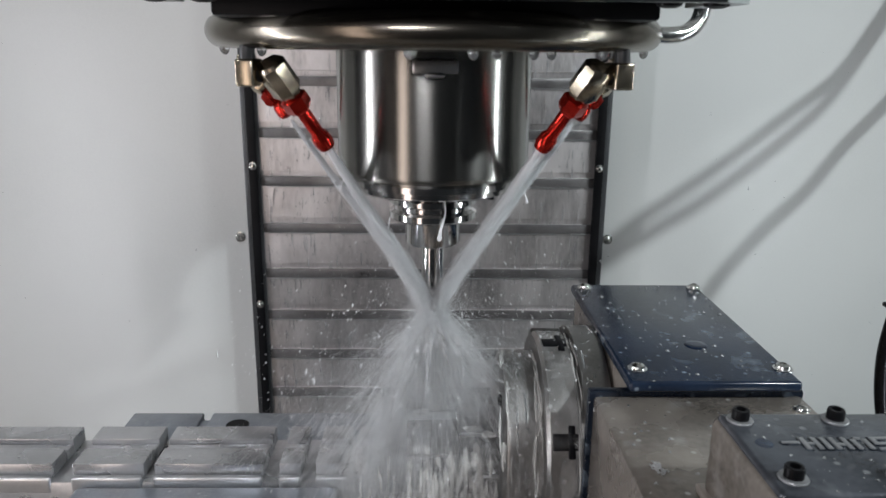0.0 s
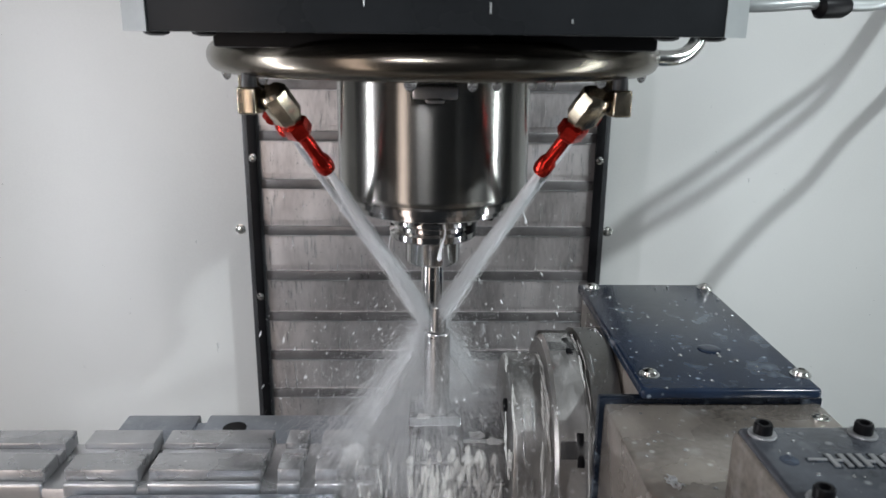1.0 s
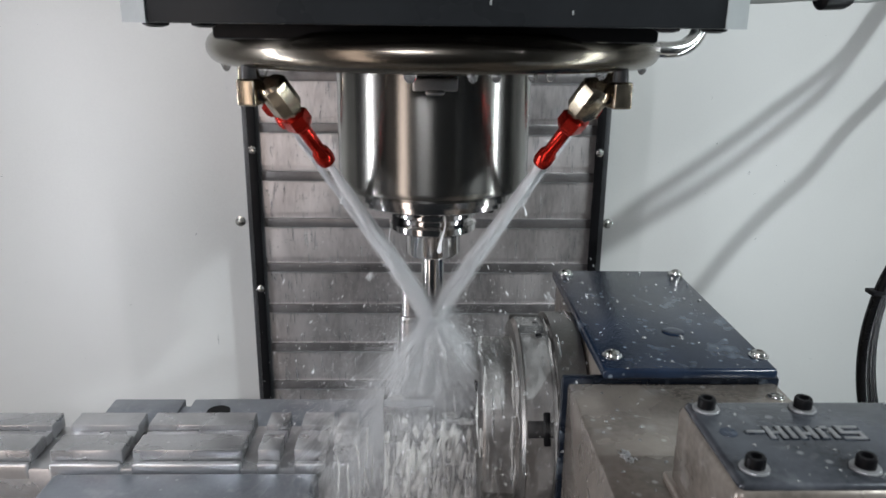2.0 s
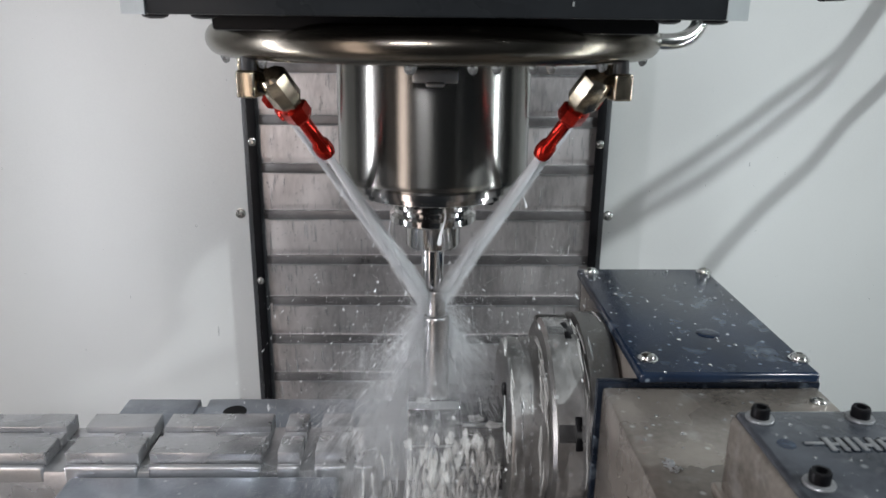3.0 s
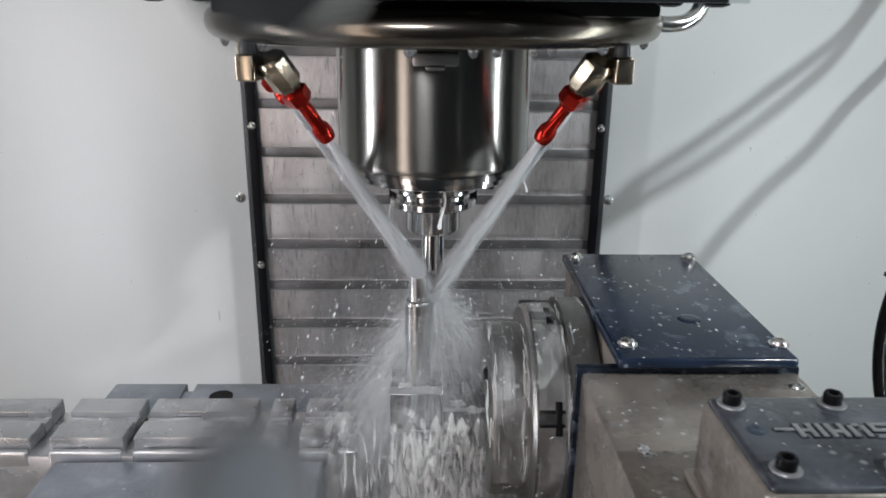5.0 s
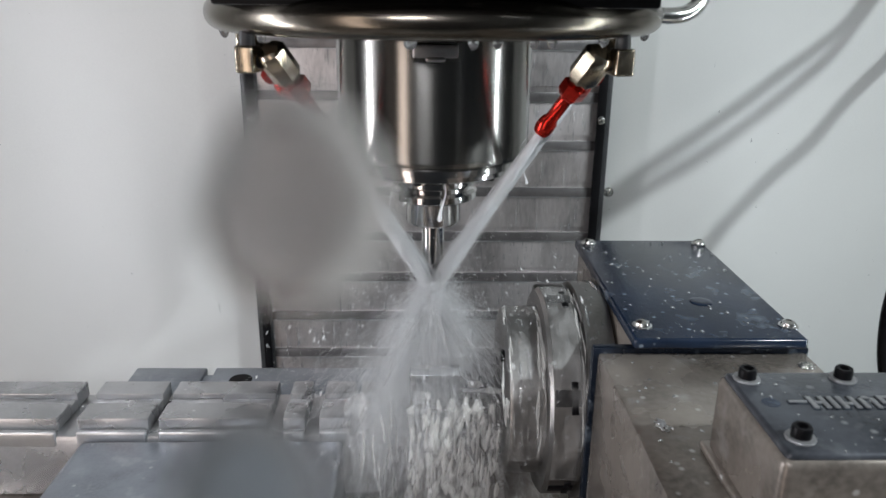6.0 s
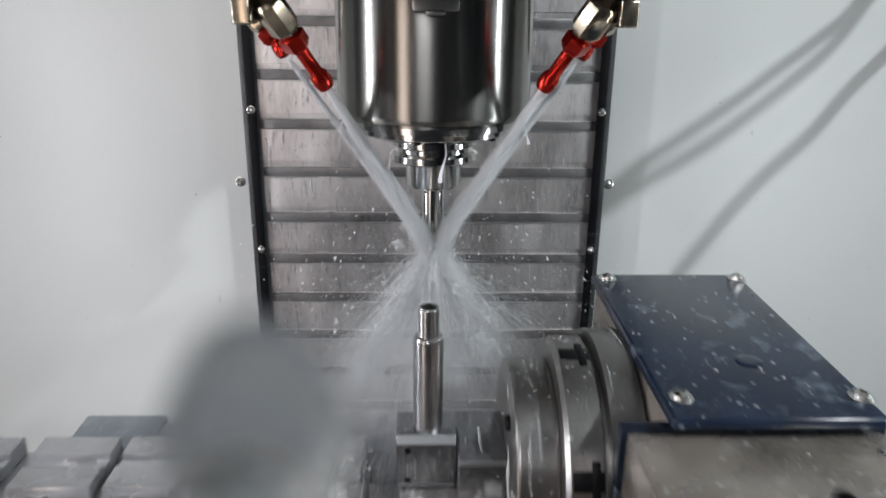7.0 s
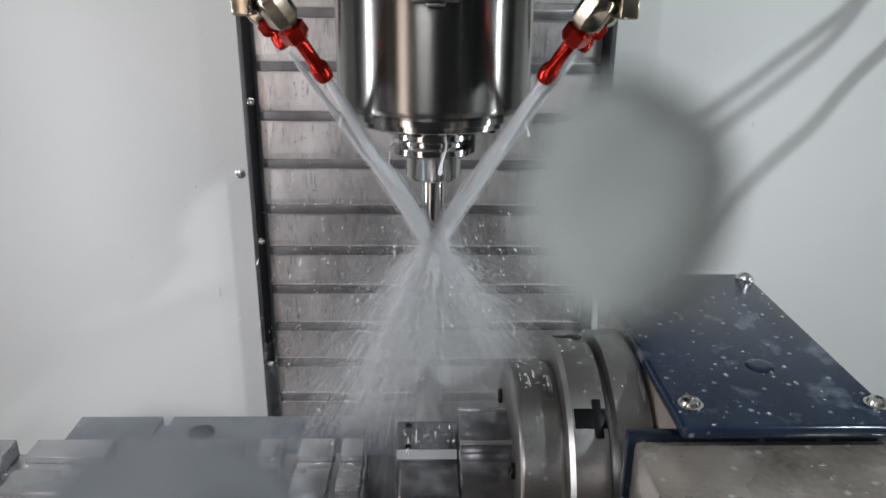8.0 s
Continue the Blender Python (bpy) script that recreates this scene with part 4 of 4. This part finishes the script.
def curtain(x0, x1, y, z0, z1, seed):
    """A falling sheet of coolant before the workpiece, waved and ragged."""
    bm = bmesh.new()
    rows = []
    for i in range(19):
        z = z1 + (z0 - z1) * i / 18
        rows.append([bm.verts.new((x0 + (x1 - x0) * k / 18 + 0.004 * noise.noise(Vector((seed, i * 0.5, k))) * (k in (0, 18)), y - 0.012 * (i / 18) ** 0.5 + 0.006 * noise.noise(Vector((k * 0.45, i * 0.2, seed))), z)) for k in range(19)])
    for p, q in zip(rows, rows[1:]):
        for k in range(18):
            bm.faces.new((p[k], p[k + 1], q[k + 1], q[k]))
    return mesh_from("sheet", bm, M_SHEET)


for k, me in enumerate((pouring(61, 150, lambda r: (r.uniform(-0.020, 0.050), -0.018 - r.random() * 0.018, r.uniform(0.215, 0.310)), 0.0021, 0.020),
                        pouring(62, 110, lambda r: (r.gauss(0.012, 0.014), -0.022 - r.random() * 0.018, r.uniform(0.205, 0.320)), 0.0030, 0.013),
                        pouring(63, 60, lambda r: (r.uniform(-0.06, 0.04), r.uniform(-0.03, 0.02), r.uniform(0.225, 0.300)), 0.0012, 0.035),
                        rim_film(64, 0.0795, 0.0660, 24), rim_film(65, 0.0545, 0.0655, 8), rim_film(66, 0.1035, 0.0812, 8),
                        rim_sheet(0.0535, 0.0800, 0.0658), rim_sheet(0.0825, 0.1040, 0.0813), curtain(-0.019, 0.053, AXIS.y - 0.033, 0.200, 0.318, 2.0), curtain(-0.07, 0.03, AXIS.y - 0.005, 0.215, 0.300, 6.0))):
    s = new("coolant_stream", me)
    tagged(s, "milky streams of coolant pouring off the workpiece" if k in (0, 1, 2, 8, 9) else "milky film of coolant running down the chuck rim", "coolant stream", "coolant streams", "stuff")
    STREAMS.append((s, 0.011 if k in (0, 1, 2, 8, 9) else 0.0008, k))


def foam_lump(x, y, z, sx, sy, sz, seed):
    bm = bmesh.new()
    bmesh.ops.create_icosphere(bm, subdivisions=4, radius=1.0)
    for v in bm.verts:
        k = 1 + 0.5 * noise.noise(v.co * 1.7 + Vector((seed, 0, 0))) + 0.25 * noise.noise(v.co * 5 + Vector((0, seed, 0)))
        v.co = Vector((v.co.x * sx, v.co.y * sy, v.co.z * sz)) * k
    thing = part("coolant_foam", bm, M_MILK)
    return tagged(thing, "cream lump of coolant foam clinging to the wet fixture", "foam", "foam lumps"), Vector((x, y, z))


FOAM = [foam_lump(0.031, -0.008, 0.3172, 0.006, 0.004, 0.0016, 3.1), foam_lump(0.043, -0.016, 0.3172, 0.005, 0.004, 0.0018, 8.7), foam_lump(0.034, -0.0155, 0.300, 0.003, 0.002, 0.009, 5.5),
        foam_lump(-0.008, 0.004, 0.3262, 0.005, 0.004, 0.0012, 9.4)]

# drops on the lens cover, close before the camera: time, place in the camera's view (right, up) for one metre ahead
LENS = []


def lens_drop(radius, height, rows, seed, mat):
    prof = [(radius * math.cos(radians(a)), height * math.sin(radians(a))) for a in (0, 12, 26, 40, 54, 68, 80, 87)]
    bm = lathe(prof, 40)
    for v in bm.verts:
        k = 1 + 0.10 * noise.noise(Vector((v.co.x * 330, v.co.y * 330, seed)))
        v.co.x, v.co.y = v.co.x * k, v.co.y * k * 1.18
    thing = part("lens_drop", bm, mat)
    tagged(thing, "clear coolant drop running down the lens cover", "water drop", "drops on the lens cover")
    LENS.append((thing, rows))


lens_drop(0.0032, 0.0013, ((0.0, -0.24, 0.62), (4.6, -0.24, 0.60), (5.0, -0.22, 0.42), (5.4, -0.21, 0.2), (5.8, -0.205, 0.07), (6.0, -0.195, 0.065), (6.2, -0.195, 0.05), (6.4, -0.185, 0.015), (6.5, -0.185, -0.03),
                           (6.6, -0.19, -0.055), (6.8, -0.212, -0.14), (7.0, -0.25, -0.24), (7.2, -0.28, -0.265), (7.4, -0.30, -0.36), (7.6, -0.33, -0.43), (8.0, -0.37, -0.52)), 1.0, M_DROP)
lens_drop(0.0036, 0.0015, ((0.0, 0.50, 0.85), (7.25, 0.48, 0.80), (7.33, 0.34, 0.36), (7.4, 0.268, 0.17), (7.5, 0.270, 0.165), (7.6, 0.268, 0.145), (7.8, 0.258, 0.10), (8.0, 0.246, 0.065)), 2.0, M_CLOUDY)
lens_drop(0.0024, 0.0009, ((0.0, -0.27, -0.60), (3.0, -0.27, -0.50), (3.4, -0.27, -0.40), (3.7, -0.265, -0.345), (5.0, -0.262, -0.34), (6.5, -0.26, -0.345), (7.2, -0.27, -0.40), (8.0, -0.28, -0.45)), 3.0, M_SMEAR)
lens_drop(0.0058, 0.0008, ((0.0, -0.42, -0.75), (7.0, -0.42, -0.70), (7.3, -0.40, -0.56), (7.5, -0.39, -0.52), (8.0, -0.36, -0.50)), 4.0, M_SMEAR)

# drops drawn from the ring by the air, each flying once
DROPS = []


def flying_drops():
    rnd = random.Random(77)
    meshes = []
    for k in range(5):
        r, l = 0.0008 + 0.0003 * k, 0.004 + 0.002 * (k % 3)
        meshes.append(mesh_from("drop", lathe([(r * 0.2, -l), (r * 0.7, -l * 0.4), (r, 0.0), (r * 0.8, r * 0.7), (r * 0.2, r)], 8), M_COOLANT))
    for k in range(70):
        ob = new("coolant_drop", meshes[k % 5])
        tagged(ob, "falling milky coolant drop", "coolant drop", "coolant drops")
        DROPS.append((ob, rnd.uniform(0, 7.6), rnd.uniform(0.25, 0.55), rnd.uniform(0, 6.283), rnd.uniform(0.03, 0.18), rnd.uniform(0.01, 0.07)))


flying_drops()


# ---- motion ----
TABLE = ((0.0, 0.0, 0.0), (0.5, 0.0005, -0.0014), (0.75, 0.0045, -0.0100), (1.0, 0.0020, -0.0213), (1.25, -0.006, -0.025), (1.5, -0.0147, -0.0235), (1.7, -0.0186, -0.0184),
         (2.0, -0.0179, -0.0050), (2.3, -0.0063, 0.0010), (2.55, 0.0034, -0.0042), (2.8, 0.0050, -0.0145), (3.0, 0.0012, -0.0218), (3.25, -0.0075, -0.0245), (3.5, -0.0160, -0.0207),
         (3.75, -0.0180, -0.0110), (4.0, -0.0117, -0.0029), (4.25, -0.0025, -0.0025), (4.5, 0.0027, -0.0121), (4.7, 0.0007, -0.0203), (4.95, -0.0092, -0.0245), (5.2, -0.0175, -0.0163),
         (5.5, -0.0140, -0.0032), (5.8, -0.0026, -0.0023), (6.0, 0.0017, -0.0077), (6.25, 0.0020, -0.0170), (6.5, -0.0024, -0.0245), (6.7, -0.0024, -0.0260), (6.8, -0.0021, -0.0340), (6.9, -0.0040, -0.0700),
         (7.0, -0.0052, -0.1095), (7.1, -0.0050, -0.1230), (7.2, -0.0048, -0.1241), (7.4, -0.0048, -0.1241), (8.0, -0.0048, -0.1241))
HEAD_Z = ((0.0, 0.0195), (0.2, 0.0190), (0.3, 0.0125), (0.4, 0.0030), (0.5, 0.0), (1.0, 0.0), (3.0, 0.0), (5.0, 0.0), (6.4, 0.0), (6.5, 0.0), (6.6, 0.0180), (6.7, 0.0213), (6.8, 0.0215), (8.0, 0.0215))
TURN = ((7.40, 0), (7.5, -24), (7.6, -50), (7.7, -80), (7.76, -88), (8.0, -88))


def between(rows, t):
    if t <= rows[0][0]:
        return rows[0][1]
    for (a, va), (b, vb) in zip(rows, rows[1:]):
        if t <= b:
            return va + (vb - va) * (t - a) / (b - a)
    return rows[-1][1]


def drained(t):
    """How far the liquid has run down since the workpiece left the jets."""
    return 0.30 * min(1.0, max(0.0, (t - 6.92) / 0.32)) ** 2


def motions():
    for ob in RIDERS:
        walk(ob, [(t, pose(x, y, 0)) for t, x, y in TABLE])
    walk(SPUN, [(t, pose(AXIS.x + x, AXIS.y + y, AXIS.z)) for t, x, y in TABLE if t < 7.4]
         + [(t, pose(AXIS.x - 0.0048, AXIS.y - 0.1241, AXIS.z, a)) for t, a in TURN])
    for ob in [HEAD] + [n[2] for n in NOZZLES]:
        walk(ob, [(t, pose(0, 0, z)) for t, z in HEAD_Z])
    for s in SLATS + [BEADS]:
        walk(s, [(t, pose(0, 0, z * 0.76)) for t, z in HEAD_Z])
    ticks = [round(0.1 * k, 1) for k in range(81)]
    walk(TOOL, [(t, pose(0, 0, between(HEAD_Z, t), 0, 0, 77 * k)) for k, t in enumerate(ticks)])
    for ob, tip, goal in JETS:
        m = along(tip, goal)
        walk(ob, [(t, pose(0, 0, between(HEAD_Z, t)) @ m @ pose(0, 0, 0, 0, 0, 41 * k)) for k, t in enumerate(ticks)])
    for ob, way, sway, seed in FANS:
        m = way.to_track_quat("Z", "Y").to_matrix().to_4x4()
        walk(ob, [(t, pose(*CROSS) @ pose(0, 0, between(HEAD_Z, t), sway * math.sin(2.9 * t + seed), sway * math.sin(2.1 * t + 2 * seed), 0) @ m @ pose(0, 0, 0, 0, 0, 37 * k)) for k, t in enumerate(ticks)])
    for ob, speed in CLOUDS:
        walk(ob, [(t, pose(CROSS.x, CROSS.y, CROSS.z + between(HEAD_Z, t), 0, 0, speed * k)) for k, t in enumerate(ticks)])
    # streams ride with the workpiece, shaking as they fall, and drain once it leaves the jets
    rnd = random.Random(19)
    for ob, shake, k in STREAMS:
        rows = []
        for i, t in enumerate([0.0] + [round(0.05 + 0.1 * j, 2) for j in range(80)] + [8.0]):
            x, y = between([(a, b) for a, b, c in TABLE], t), between([(a, c) for a, b, c in TABLE], t)
            rows.append((t, pose(x + rnd.uniform(-0.2, 0.2) * shake, y, (1 if i % 2 else -1) * rnd.uniform(0.6, 1) * shake - drained(t))))
        walk(ob, rows)
    for ob, p in FOAM:
        walk(ob, [(t, pose(p.x + x, p.y + y, p.z - drained(t))) for t, x, y in TABLE])
    for ob, rows in LENS:
        walk(ob, [(t, aim(-15.37 - 0.6016 * t) @ pose(0.025 * x, 0.025 * y, -0.025)) for t, x, y in rows])
    for ob, t0, span, a, reach, up in DROPS:
        base = Vector((0.002 * math.cos(a), 0.002 * math.sin(a), 0.425))
        rows = [(0.0, pose(*base))] if t0 > 0.05 else []
        for k in range(6):
            u = k / 5
            p = base + Vector((math.cos(a) * reach * u, math.sin(a) * reach * u, up * 4 * u * (1 - u) - 0.242 * u * u))
            rows.append((t0 + span * u, pose(*p, 30 * math.sin(a), 30 * math.cos(a), 0)))
        if t0 + span < 7.95:
            rows.append((8.0, rows[-1][1]))
        walk(ob, rows)


motions()
